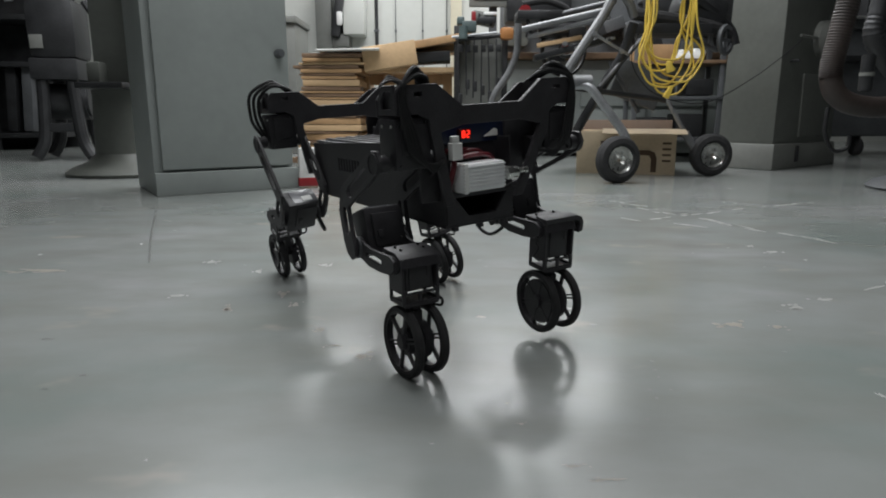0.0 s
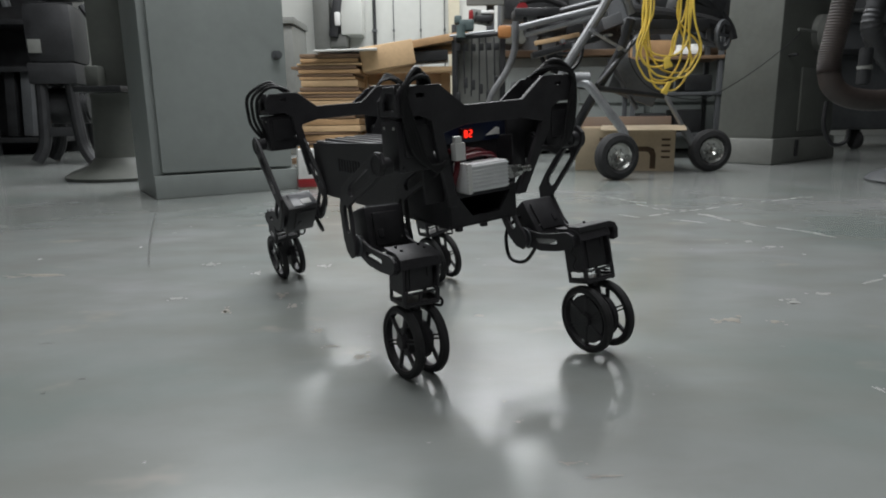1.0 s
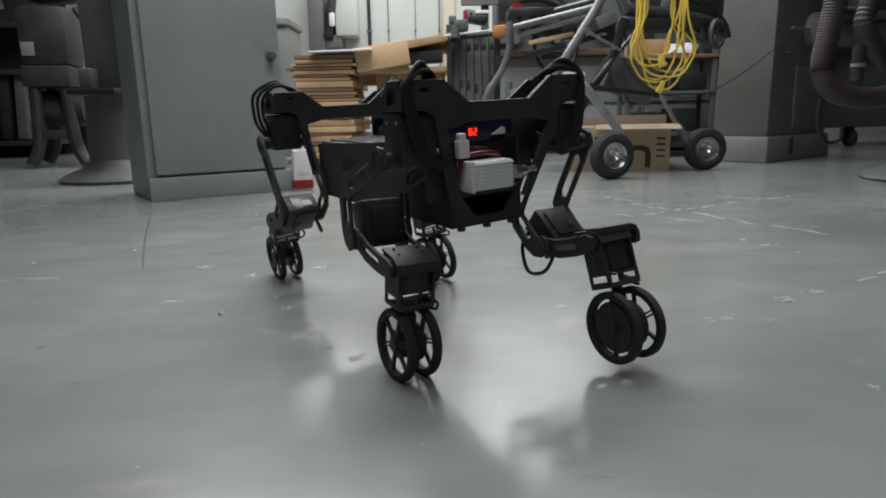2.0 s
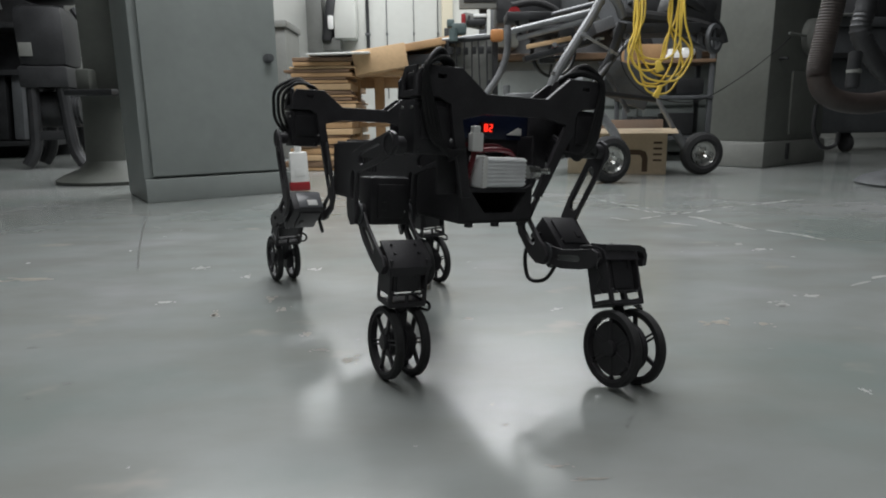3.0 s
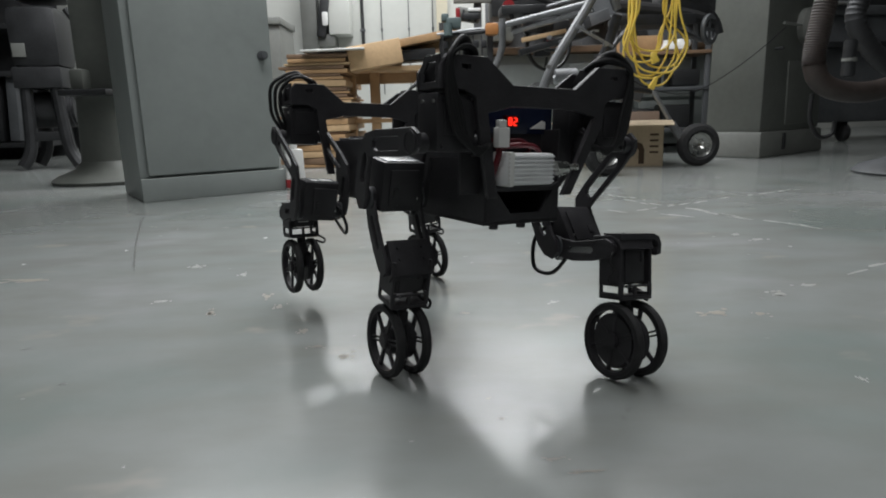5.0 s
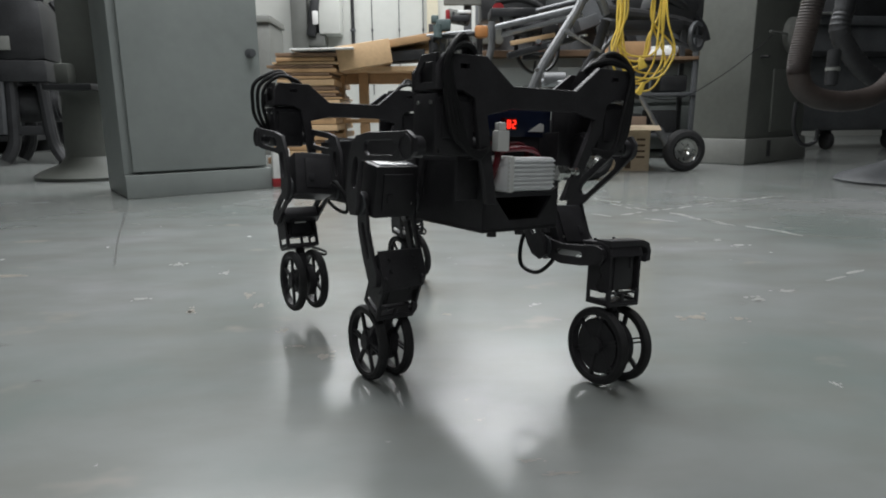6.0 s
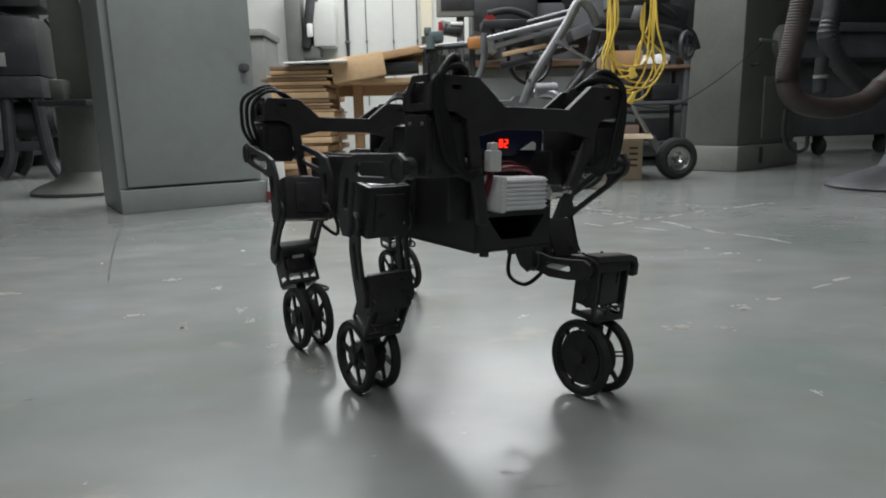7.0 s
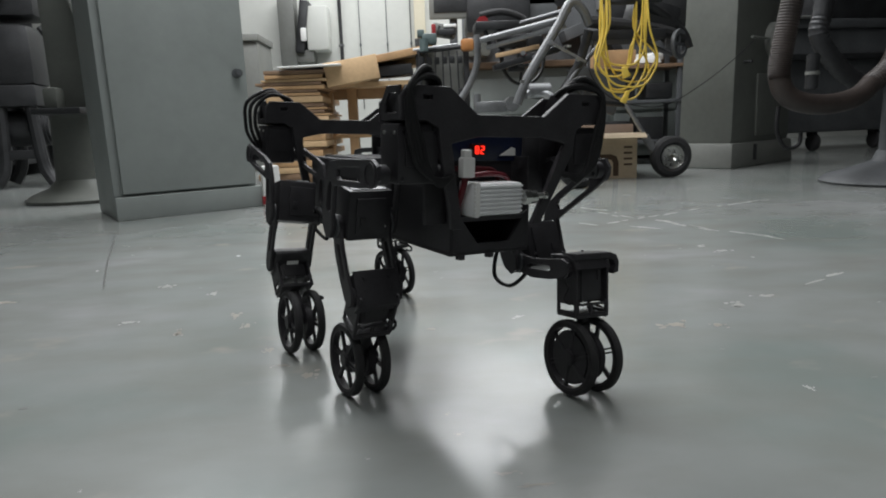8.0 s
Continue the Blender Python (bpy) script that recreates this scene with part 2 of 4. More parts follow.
# ---- the room ----
def slab(name, c, s, mat, label, category):
    b = Build().box(c, s, 0.004)
    return tagged(part(name, b, mat), label, category, kind="structure")


X0, X1, Y0, Y1 = -9.0, 8.0, -5.0, 8.6
slab("floor", ((X0 + X1) / 2, (Y0 + Y1) / 2, -0.1), (X1 - X0 + 1, Y1 - Y0 + 1, 0.2), "floor", "glossy grey epoxy workshop floor with chips and scuffs", "floor")
# unseen ceiling, kept dark grey so the floor's corners reflect little
slab("ceiling", ((X0 + X1) / 2, (Y0 + Y1) / 2, CEIL + 0.1), (X1 - X0 + 1, Y1 - Y0 + 1, 0.2), "ceiling", "plain grey workshop ceiling, out of view", "ceiling")
slab("wall_north", ((X0 + X1) / 2, Y1 + 0.1, CEIL / 2), (X1 - X0 + 0.4, 0.2, CEIL), "wall", "white painted workshop wall behind the benches", "wall")
slab("wall_south", ((X0 + X1) / 2, Y0 - 0.1, CEIL / 2), (X1 - X0 + 0.4, 0.2, CEIL), "dark_wall", "plain grey workshop wall", "wall")
slab("wall_west", (X0 - 0.1, (Y0 + Y1) / 2, CEIL / 2), (0.2, Y1 - Y0, CEIL), "dark_wall", "plain grey workshop wall", "wall")
# unseen wall, dark to hold down reflections on the floor's right
slab("wall_east", (X1 + 0.1, (Y0 + Y1) / 2, CEIL / 2), (0.2, Y1 - Y0, CEIL), "dark_wall", "plain grey workshop wall", "wall")


def tube_fixture(x, y, deep):
    t = thing("ceiling_light", pose(x, y, CEIL), "long white tube light on the ceiling, out of view", "ceiling light", "ceiling lights")
    part("housing", Build().box((0, 0, -0.04), (2.1, deep + 0.1, 0.08), 0.01), "white", t)
    part("diffuser", Build().box((0, 0, -0.09), (2.0, deep, 0.02), 0.004), "lamp", t)


for x, y, watts, louvre, deep in LAMPS:
    tube_fixture(x, y, deep)


def cabinet():
    """Steel floor cabinet with one door, a plinth and a knob."""
    w, d, h = 0.655, 0.46, 1.95
    t = thing("steel_cabinet", pose(-1.294, 2.874, 0, 0, 0, 33.5), "grey enamelled steel cabinet with a closed door", "cabinet")
    b = Build()
    b.box((w / 2, d / 2 + 0.01, h / 2), (w, d, h), 0.012)
    part("body", b, "cabinet", t)
    b = Build().box((w / 2 + 0.006, -0.012, 0.052), (w + 0.014, 0.03, 0.104), 0.006)
    part("plinth", b, "cabinet", t)
    b = Build()
    b.box((w / 2 + 0.010, -0.010, 0.116 + (h - 0.13) / 2), (w - 0.050, 0.022, h - 0.13), 0.006)
    dr = part("door", b, "cabinet", t)
    b = Build()
    b.cyl((w - 0.062, -0.026, 0.645), 0.022, 0.010, "y", 24, bevel=0.003).cyl((w - 0.062, -0.040, 0.645), 0.010, 0.03, "y", 16).cyl((w - 0.062, -0.058, 0.645), 0.019, 0.018, "y", 24, bevel=0.005)
    part("knob", b, "midgrey", dr, "round grey knob")
    return t


cabinet()


def chip(b, x, y, sx, sy, a, seed):
    """One flake of bared floor with an uneven edge."""
    r = random.Random(seed)
    ca, sa = math.cos(a), math.sin(a)
    pts, waves = [], [(n, r.uniform(0, 6.3), 0.34 / n ** 0.6 * r.random()) for n in (2, 3, 5, 7)]
    for k in range(26):
        q = 2 * math.pi * k / 26
        f = 0.85 + sum(h * math.sin(n * q + ph) for n, ph, h in waves)
        u, v = sx * f * math.cos(q), sy * f * math.sin(q)
        pts.append((x + u * ca - v * sa, y + u * sa + v * ca, 0.0002 + seed % 23 * 0.00001))
    vs = [b.bm.verts.new(p) for p in pts]
    b.bm.faces.new(vs)


def flaked(b, x, y, sx, sy, a, seed):
    """A worn spot: one main chip and a few flakes round it."""
    r = random.Random(seed + 5)
    chip(b, x, y, sx * 0.72, sy * 0.72, a, seed)
    for k in range(5):
        chip(b, x + sx * r.uniform(-1.3, 1.3), y + sy * r.uniform(-1.2, 1.2), sx * r.uniform(0.12, 0.35), sy * r.uniform(0.15, 0.4), r.uniform(-0.5, 0.5), seed + 31 * k)


def scuffs():
    r = random.Random(4)
    white, tan, dark = Build(), Build(), Build()
    for x, y, sx, sy, a in ((-0.581, 1.559, 0.0192, 0.0204, 0), (-0.545, 1.259, 0.0183, 0.0139, 0), (-0.437, 1.467, 0.0122, 0.0201, 0), (-0.293, 1.529, 0.0138, 0.0148, 0), (0.676, 1.172, 0.0203, 0.0177, 0), (0.764, 1.229, 0.0255, 0.0101, 0), (0.886, 1.680, 0.0218, 0.0175, 0), (0.862, 1.753, 0.0121, 0.0185, 0), (0.239, 1.168, 0.0095, 0.0086, 0), (0.578, 0.783, 0.0051, 0.0102, 0), (-0.321, 0.624, 0.0020, 0.0031, 0), (-0.015, 0.658, 0.0041, 0.0021, 0)):
        flaked(white, x, y, sx, sy, a, round(x * 1000))
    # worn strips of old floor tape
    for x0, y0, x1, y1, n, keep in ((0.640, 2.241, 0.705, 2.158, 5, 0.70), (0.759, 2.550, 0.830, 2.355, 6, 0.60), (0.751, 2.241, 1.528, 2.655, 26, 0.50), (0.920, 2.233, 1.013, 1.988, 14, 0.75), (1.031, 2.007, 1.136, 1.802, 14, 0.55), (0.728, 2.696, 0.836, 2.507, 6, 0.60), (0.866, 1.292, 1.018, 1.378, 10, 0.50), (0.809, 2.122, 0.874, 2.047, 6, 0.60)):
        a = math.atan2(y1 - y0, x1 - x0)
        for k in range(n):
            f = k / (n - 1)
            if r.random() < keep:
                chip(white, x0 + (x1 - x0) * f + r.gauss(0, 0.006), y0 + (y1 - y0) * f + r.gauss(0, 0.006), 0.016 + 0.030 * r.random(), 0.004 + 0.004 * r.random(), a, round(x0 * 1000) + k)
    for k in range(16):
        chip(white, r.uniform(-1.1, 1.5), r.uniform(1.3, 3.2), 0.004 + 0.007 * r.random() ** 2, 0.005 + 0.009 * r.random() ** 2, r.uniform(-0.5, 0.5), 300 + k)
    for x, y, sx, sy, a in ((-0.413, 1.167, 0.0110, 0.0227, 0), (-0.289, 1.195, 0.0109, 0.0167, 0), (-0.331, 1.269, 0.0128, 0.0169, 0), (-0.213, 1.049, 0.0105, 0.0141, 0), (-0.127, 0.922, 0.0141, 0.0170, 0), (-0.175, 0.970, 0.0149, 0.0060, 0), (0.513, 1.074, 0.0242, 0.0171, 0), (0.582, 1.061, 0.0117, 0.0141, 0), (0.069, 1.119, 0.0089, 0.0092, 0), (0.092, 0.705, 0.0050, 0.0043, 0), (0.080, 0.761, 0.0034, 0.0036, 0), (0.169, 0.586, 0.0242, 0.0027, 0), (0.136, 0.611, 0.0139, 0.0029, 0), (-0.944, 1.474, 0.0779, 0.0151, 0)):
        flaked(tan, x, y, sx, sy, a, round(x * 1000) + 7)
    for x, y, sx, sy, a in ((-0.515, 0.853, 0.0089, 0.0037, 0), (-0.542, 0.806, 0.0035, 0.0035, 0), (-0.122, 1.015, 0.0032, 0.0038, 0)):
        chip(dark, x, y, sx, sy, a, round(x * 1000) + 9)
    # a long curved rubber mark
    arc = [(-1.075, 2.366), (-0.958, 2.074), (-0.848, 1.811), (-0.729, 1.541)]
    for (x0, y0), (x1, y1) in zip(arc, arc[1:]):
        for k in range(7):
            f = k / 7
            chip(dark, x0 + (x1 - x0) * f, y0 + (y1 - y0) * f, 0.034, 0.0035, math.atan2(y1 - y0, x1 - x0), 900 + k)
    for k, (x, y) in enumerate(((0.307, 0.870), (0.277, 0.802), (0.247, 0.717), (0.303, 0.844), (0.278, 0.776), (0.236, 0.697), (0.305, 0.802), (0.313, 0.903))):
        chip(dark, x, y, 0.0035 + 0.001 * (k % 3), 0.0025, 0.3 * k, 700 + k)
    for k in range(36):
        chip(dark, r.uniform(-1.0, 1.0), r.uniform(0.62, 2.4), 0.004 + 0.006 * r.random(), 0.0015 + 0.002 * r.random(), r.uniform(-0.6, 0.6), 600 + k)
    for b, m, l in ((white, "scuff", "pale chips and worn tape in the floor paint"), (tan, "scuff_tan", "tan stains on the floor paint"), (dark, "scuff_dark", "dark scuff marks on the floor")):
        tagged(part("floor_marks", b, m, smooth=False), l, "floor marks", kind="stuff")


scuffs()


# ---- the walking robot ----
HALF, LONG = 0.152, 0.523          # half width of the end plates, distance between them
HIPS = {"fl": (-0.13, 0.02, -0.070), "fr": (0.13, 0.02, -0.070), "rl": (-0.13, 0.54, -0.065), "rr": (0.13, 0.54, -0.065)}
L1, L2, L3 = 0.154, 0.098, 0.113    # thigh, shank, foot down to the axle
ELBOW = (0.053, -0.105)
WHEEL_R = 0.052


def end_plate(b, y):
    half = [(HALF, 0.018), (HALF - 0.008, 0.03), (0.089, 0.03), (0.05, 0.0)]
    low = [(0.050, -0.026), (0.086, -0.034), (0.062, -0.135), (0.076, -0.135), (0.100, -0.045), (0.104, -0.016), (0.120, -0.008), (HALF, -0.008)]
    right = half
    low_right = [(x - 0.026 if z < -0.1 else x, z) for x, z in low]
    low_left = [(-(x + 0.007) if z < -0.1 else -x, z) for x, z in low[::-1]]
    outline = right + [(-x, z) for x, z in half[::-1]] + low_left + low_right
    slot = [(0.112, 0.020), (0.124, 0.020), (0.124, 0.015), (0.112, 0.015)]
    b.plate(outline, 0.008, "xz", y, holes=[slot, [(-x, z) for x, z in slot[::-1]]])


def rear_loop(b, y, side, k):
    """A sleeve from the top of a rear ear, out over its side and down to the servo."""
    d = 0.006 * k
    out = HALF + 0.012 + 0.007 * k
    b.tube([(side * 0.095, y + 0.010 + d, 0.022), (side * (0.105 + d), y + 0.012 + d, 0.036 + d * 0.5), (side * 0.135, y + 0.018 + d, 0.042 + d * 0.8), (side * (out - 0.004), y + 0.022 + d, 0.022 + d * 0.6),
            (side * out, y + 0.024 + d, -0.008), (side * (out - 0.006), y + 0.024 + d, -0.034), (side * 0.150, y + 0.026, -0.055 - d)], 0.0032, 8)


def front_loop(b, side, k):
    """A sleeve over a front ear that hangs before the servo and turns back in below it."""
    d = 0.0045 * k
    b.tube([(side * (0.088 + d), 0.022 + 0.004 * (k % 2), 0.028), (side * (0.098 + d), 0.010, 0.038 + 0.004 * (k % 3)), (side * (0.118 + d * 0.5), 0.004 * (k % 2), 0.041 + 0.005 * (k % 3) - d * 0.2), (side * (0.140 + d * 0.2), -0.008, 0.030),
            (side * (0.147 - d * 0.5), -0.008, 0.005), (side * (0.143 - d), -0.009, -0.030), (side * (0.134 - d), -0.010, -0.058 - d * 0.4), (side * (0.112 - d * 0.5), -0.010, -0.074 - d * 0.5),
            (side * 0.092, -0.008, -0.074), (side * 0.080, 0.002, -0.070)], 0.0034, 8)


def build_robot():
    bot = thing("walking_robot", Matrix(), "black four-legged walking robot with paired spoked wheel feet on grey floor", "robot")
    for y, nm in ((0.0, "front_plate"), (LONG, "rear_plate")):
        b = Build()
        end_plate(b, y)
        part(nm, b, "black", bot)
    # trunk: thin walls, open at the front, with a shelf
    b = Build()
    b.plate([(0.02, -0.168), (0.50, -0.168), (0.51, -0.155), (0.51, -0.072), (0.02, -0.050)], 0.004, "yz", -0.070,
            holes=[[(0.30 + 0.0 + 0.012 * i, -0.095), (0.306 + 0.012 * i, -0.095), (0.306 + 0.012 * i, -0.118), (0.30 + 0.012 * i, -0.118)] for i in range(8)], bevel=0.0008)
    part("side_wall", b, "black", bot)
    b = Build()
    b.plate([(0.02, -0.168), (0.50, -0.168), (0.51, -0.155), (0.51, -0.072), (0.02, -0.050)], 0.004, "yz", 0.048, bevel=0.0008)
    part("side_wall", b, "black", bot)
    b = Build()
    b.box((-0.011, 0.265, -0.170), (0.122, 0.49, 0.006))
    for x in (-0.054, -0.010, 0.034):
        b.cyl((x, 0.024, -0.175), 0.006, 0.006, n=12)
    part("trunk_floor", b, "black", bot)
    b = Build().box((-0.011, 0.275, -0.127), (0.114, 0.46, 0.006))
    part("shelf", b, "black", bot)
    b = Build().box((-0.011, 0.29, -0.069), (0.116, 0.42, 0.005))
    deck = part("top_deck", b, "deck", bot, "slotted dark grey top deck")
    for i in range(5):
        part("deck_rib", Build().box((-0.052 + 0.021 * i, 0.30, -0.065), (0.010, 0.36, 0.004), 0.001), "servo", deck)
    b = Build()
    b.plate([(-0.070, -0.168), (0.048, -0.168), (0.048, -0.118), (0.036, -0.124), (-0.056, -0.124), (-0.070, -0.118)], 0.005, "xz", 0.02,
            holes=[[(-0.054, -0.130), (0.036, -0.130), (0.016, -0.158), (-0.032, -0.158)]])
    part("front_gusset", b, "black", bot)
    b = Build().box((-0.011, 0.056, -0.089), (0.112, 0.004, 0.074))
    part("bulkhead", b, "servo", bot)
    # electronics seen in the front bay
    b = Build()
    b.box((-0.017, 0.014, -0.101), (0.074, 0.034, 0.040), 0.004)
    case = part("battery_case", b, "silver", bot, "ribbed silver metal power module")
    for i in range(7):
        part("rib", Build().box((-0.017, -0.0035, -0.085 - 0.0052 * i), (0.072, 0.004, 0.0026), 0.001), "silver", case)
    b = Build()
    b.box((-0.049, 0.013, -0.101), (0.008, 0.038, 0.043), 0.003)
    part("end_cap", b, "white", bot)
    b = Build()
    b.cyl((0.024, -0.004, -0.100), 0.010, 0.010, "x", 6).cyl((0.034, -0.004, -0.100), 0.0085, 0.010, "x", 16).cyl((0.045, -0.004, -0.099), 0.004, 0.020, "x", 12)
    b.cyl((0.055, -0.004, -0.099), 0.0052, 0.005, "x", 12)
    part("connector", b, "steel", bot, "bright threaded metal connector")
    b = Build().box((-0.060, 0.004, -0.062), (0.017, 0.012, 0.024), 0.002).box((-0.061, 0.004, -0.046), (0.011, 0.009, 0.010), 0.002)
    part("plug", b, "white", bot, "white cable plug")
    b = Build()
    b.tube([(-0.058, 0.010, -0.075), (-0.062, 0.008, -0.088), (-0.064, 0.014, -0.105), (-0.058, 0.03, -0.118)], 0.004, 8)
    b.tube([(-0.050, 0.020, -0.074), (-0.02, 0.016, -0.071), (0.01, 0.022, -0.075), (0.022, 0.026, -0.09)], 0.0035, 8)
    b.tube([(-0.052, 0.028, -0.072), (-0.02, 0.028, -0.066), (0.005, 0.034, -0.072), (0.02, 0.05, -0.088)], 0.0035, 8)
    b.box((-0.035, 0.05, -0.066), (0.05, 0.02, 0.006), 0.002)
    part("wiring", b, "red", bot, "dark red supply wires")
    b = Build().box((-0.0265, 0.031, -0.042), (0.020, 0.008, 0.015), 0.001)
    part("display_window", b, "led_back", bot)
    b = Build()
    w, h = 0.0040, 0.0044              # seven-bar digits: 8 and 2
    seg = {"t": (0, h, w, 0.0016), "m": (0, 0, w, 0.0016), "b": (0, -h, w, 0.0016), "ur": (w / 2, h / 2, 0.0016, h), "lr": (w / 2, -h / 2, 0.0016, h), "ul": (-w / 2, h / 2, 0.0016, h), "ll": (-w / 2, -h / 2, 0.0016, h)}
    for x0, lit in ((-0.0305, "t m b ur lr ul ll"), (-0.0225, "t m b ur ll")):
        for k in lit.split():
            sx, sz, wx, wz = seg[k]
            b.box((x0 + sx, 0.0262, -0.042 + sz), (wx, 0.0012, wz), 0)
    part("display_digit", b, "red_led", bot, "glowing red seven-bar digits", smooth=False)
    part("film_panel", Build().box((-0.004, 0.052, -0.034), (0.126, 0.003, 0.046), 0.0006), "film", bot, "glossy dark blue film panel")
    b = Build()
    b.plate([(0.020, -0.050), (0.046, -0.050), (0.046, -0.041), (0.040, -0.039)], 0.0012, "xz", 0.049, bevel=0.0003)
    part("paper_corner", b, "label", bot, "white paper corner")
    part("cheek", Build().box((0.064, 0.034, -0.060), (0.034, 0.005, 0.105), 0.0015), "black", bot)
    # four corners
    for leg, (hx, hy, hz) in HIPS.items():
        side = -1 if hx < 0 else 1
        front = -1 if hy < 0.2 else 1
        y0 = 0.0 if front < 0 else LONG
        yc = y0 + 0.026
        b = Build()
        b.plate([(y0 + 0.004, -0.008), (y0 + 0.05, -0.008), (y0 + 0.05, 0.012), (y0 + 0.036, 0.030), (y0 + 0.004, 0.030)], 0.004, "yz", side * (HALF - 0.003),
                holes=[[(y0 + 0.012, 0.0), (y0 + 0.040, 0.0), (y0 + 0.040, 0.010), (y0 + 0.030, 0.022), (y0 + 0.012, 0.022)]])
        b.plate([(y0 + 0.004, -0.02), (y0 + 0.05, -0.02), (y0 + 0.05, 0.012), (y0 + 0.036, 0.030), (y0 + 0.004, 0.030)], 0.004, "yz", side * 0.094)
        b.box((side * 0.122, yc, -0.006), (0.056, 0.046, 0.005))
        ear = [(HALF, 0.012), (HALF - 0.012, 0.026), (0.092, 0.026), (0.052, -0.002), (0.060, -0.022), (0.098, -0.014), (HALF, -0.010)]
        b.plate([(side * x, z) for x, z in ear], 0.005, "xz", y0 + 0.052)
        part("hip_housing", b, "black", bot)
        b = Build()
        b.box((side * 0.126, yc, -0.046), (0.054, 0.046, 0.068), 0.004)
        b.box((side * 0.126, yc - 0.0235, -0.040), (0.036, 0.003, 0.040), 0.0012)
        for sx in (-0.02, 0.02):
            for sz in (-0.074, -0.018):
                b.cyl((side * 0.126 + sx, yc - 0.024, sz), 0.0025, 0.003, "y", 8)
        b.box((side * 0.122, yc + 0.002, 0.010), (0.046, 0.038, 0.026), 0.003)
        hs = part("hip_servo", b, "servo", bot)
        for dy, dz in ((0.010, -0.022), (0.036, -0.022), (0.036, -0.066)):
            part("screw", Build().cyl((side * 0.1535, y0 + dy, dz), 0.0022, 0.002, "x", 10), "steel", hs)
        deep = 0.06 if leg in ("fr", "rl") else 0.122
        part("hip_panel", Build().box((side * 0.087, y0 + 0.034, -0.011 - deep / 2), (0.030, 0.006, deep), 0.002), "black", bot)
        for s in (-1, 1):
            part("hip_axle", Build().cyl((hx + s * 0.036, hy, hz), 0.012, 0.016, "x", 24, bevel=0.002), "servo", bot)
        for k in range(4 if front < 0 else 3):
            b = Build()
            if front < 0:
                front_loop(b, side, k)
            else:
                rear_loop(b, y0, side, k)
            part("cable_loop", b, "cable", bot)
    return bot


def build_thigh(bot, side, tag, tilt):
    """Two bent, slotted plates from the hip to the knee, and the knee servo between them."""
    b = Build()
    band = strip([(0, 0.004), (0.013, -0.024), (0.043, -0.081), ELBOW, (0.046, -0.121), (0.014, -0.149), (0, -0.156)], 0.034)
    s1 = strip([(0.014, -0.028), (0.043, -0.084)], 0.0175)
    s2 = strip([(0.042, -0.119), (0.021, -0.138)], 0.0145)
    if tag:                             # this leg bends the other way
        band, s1, s2 = ([(-y, z) for y, z in q[::-1]] for q in (band, s1, s2))
    for x in (-0.046, 0.046):
        b.plate(band, 0.006, "yz", x, holes=[s1, s2])
    for x in (-0.049, 0.049):
        b.lathe((x, 0, 0), [(0.0125, -0.0015), (0.0150, -0.0015), (0.0150, 0.0015), (0.0125, 0.0015)], "x", 24)
    th = part("thigh", b, "black", bot)
    turn = Matrix.Translation((0, 0, -L1)) @ Matrix.Rotation(radians(tilt), 4, "X") @ Matrix.Rotation(radians(5 if tag else 0), 4, "Y")
    b = Build()
    b.box((-0.006 if tag else 0, -0.004, 0.019), (0.062, 0.044, 0.068), 0.004)
    b.box((0.0, -0.0275, 0.019), (0.042, 0.004, 0.048), 0.0015)
    b.box((side * 0.012, -0.030, 0.012), (0.008, 0.003, 0.012), 0.001)
    for x in (-0.032, 0.032):
        b.cyl((x, 0, 0), 0.015, 0.014, "x", 20, bevel=0.0015)
    part("knee_servo", b, "servo", th, at=turn)
    # thin paler sheet on the servo's top paints the highlight it catches
    part("servo_sheen", Build().box((0, -0.004, 0.0535), (0.050, 0.036, 0.0016), 0.0005), "deck", th, "servo top in lighter satin grey that holds its highlight", at=turn)
    part("screw", Build().cyl((side * -0.020, -0.0268, 0.004), 0.0024, 0.003, "y", 10), "steel", th, "bright screw head", at=turn)
    if tag:
        part("label", Build().box((0.004, -0.012, 0.0552), (0.020, 0.013, 0.0014), 0.0003), "label", th, "small white paper label", at=turn)
    for x in (-0.0395, 0.0395):
        part("knee_horn", Build().lathe((x, 0, 0), [(0.004, -0.0015), (0.0165, -0.0015), (0.0165, 0.0015), (0.004, 0.0015)], "x", 24), "midgrey", th, at=turn)
    b = Build()
    b.tube([(-side * 0.030, 0.026, -0.127), (-side * 0.045, 0.038, -0.156), (-side * 0.049, 0.020, -0.195), (-side * 0.042, -0.010, -0.192), (-side * 0.032, -0.020, -0.166), (-side * 0.028, -0.012, -0.155)], 0.003, 8)
    part("cable", b, "cable", th)
    return th


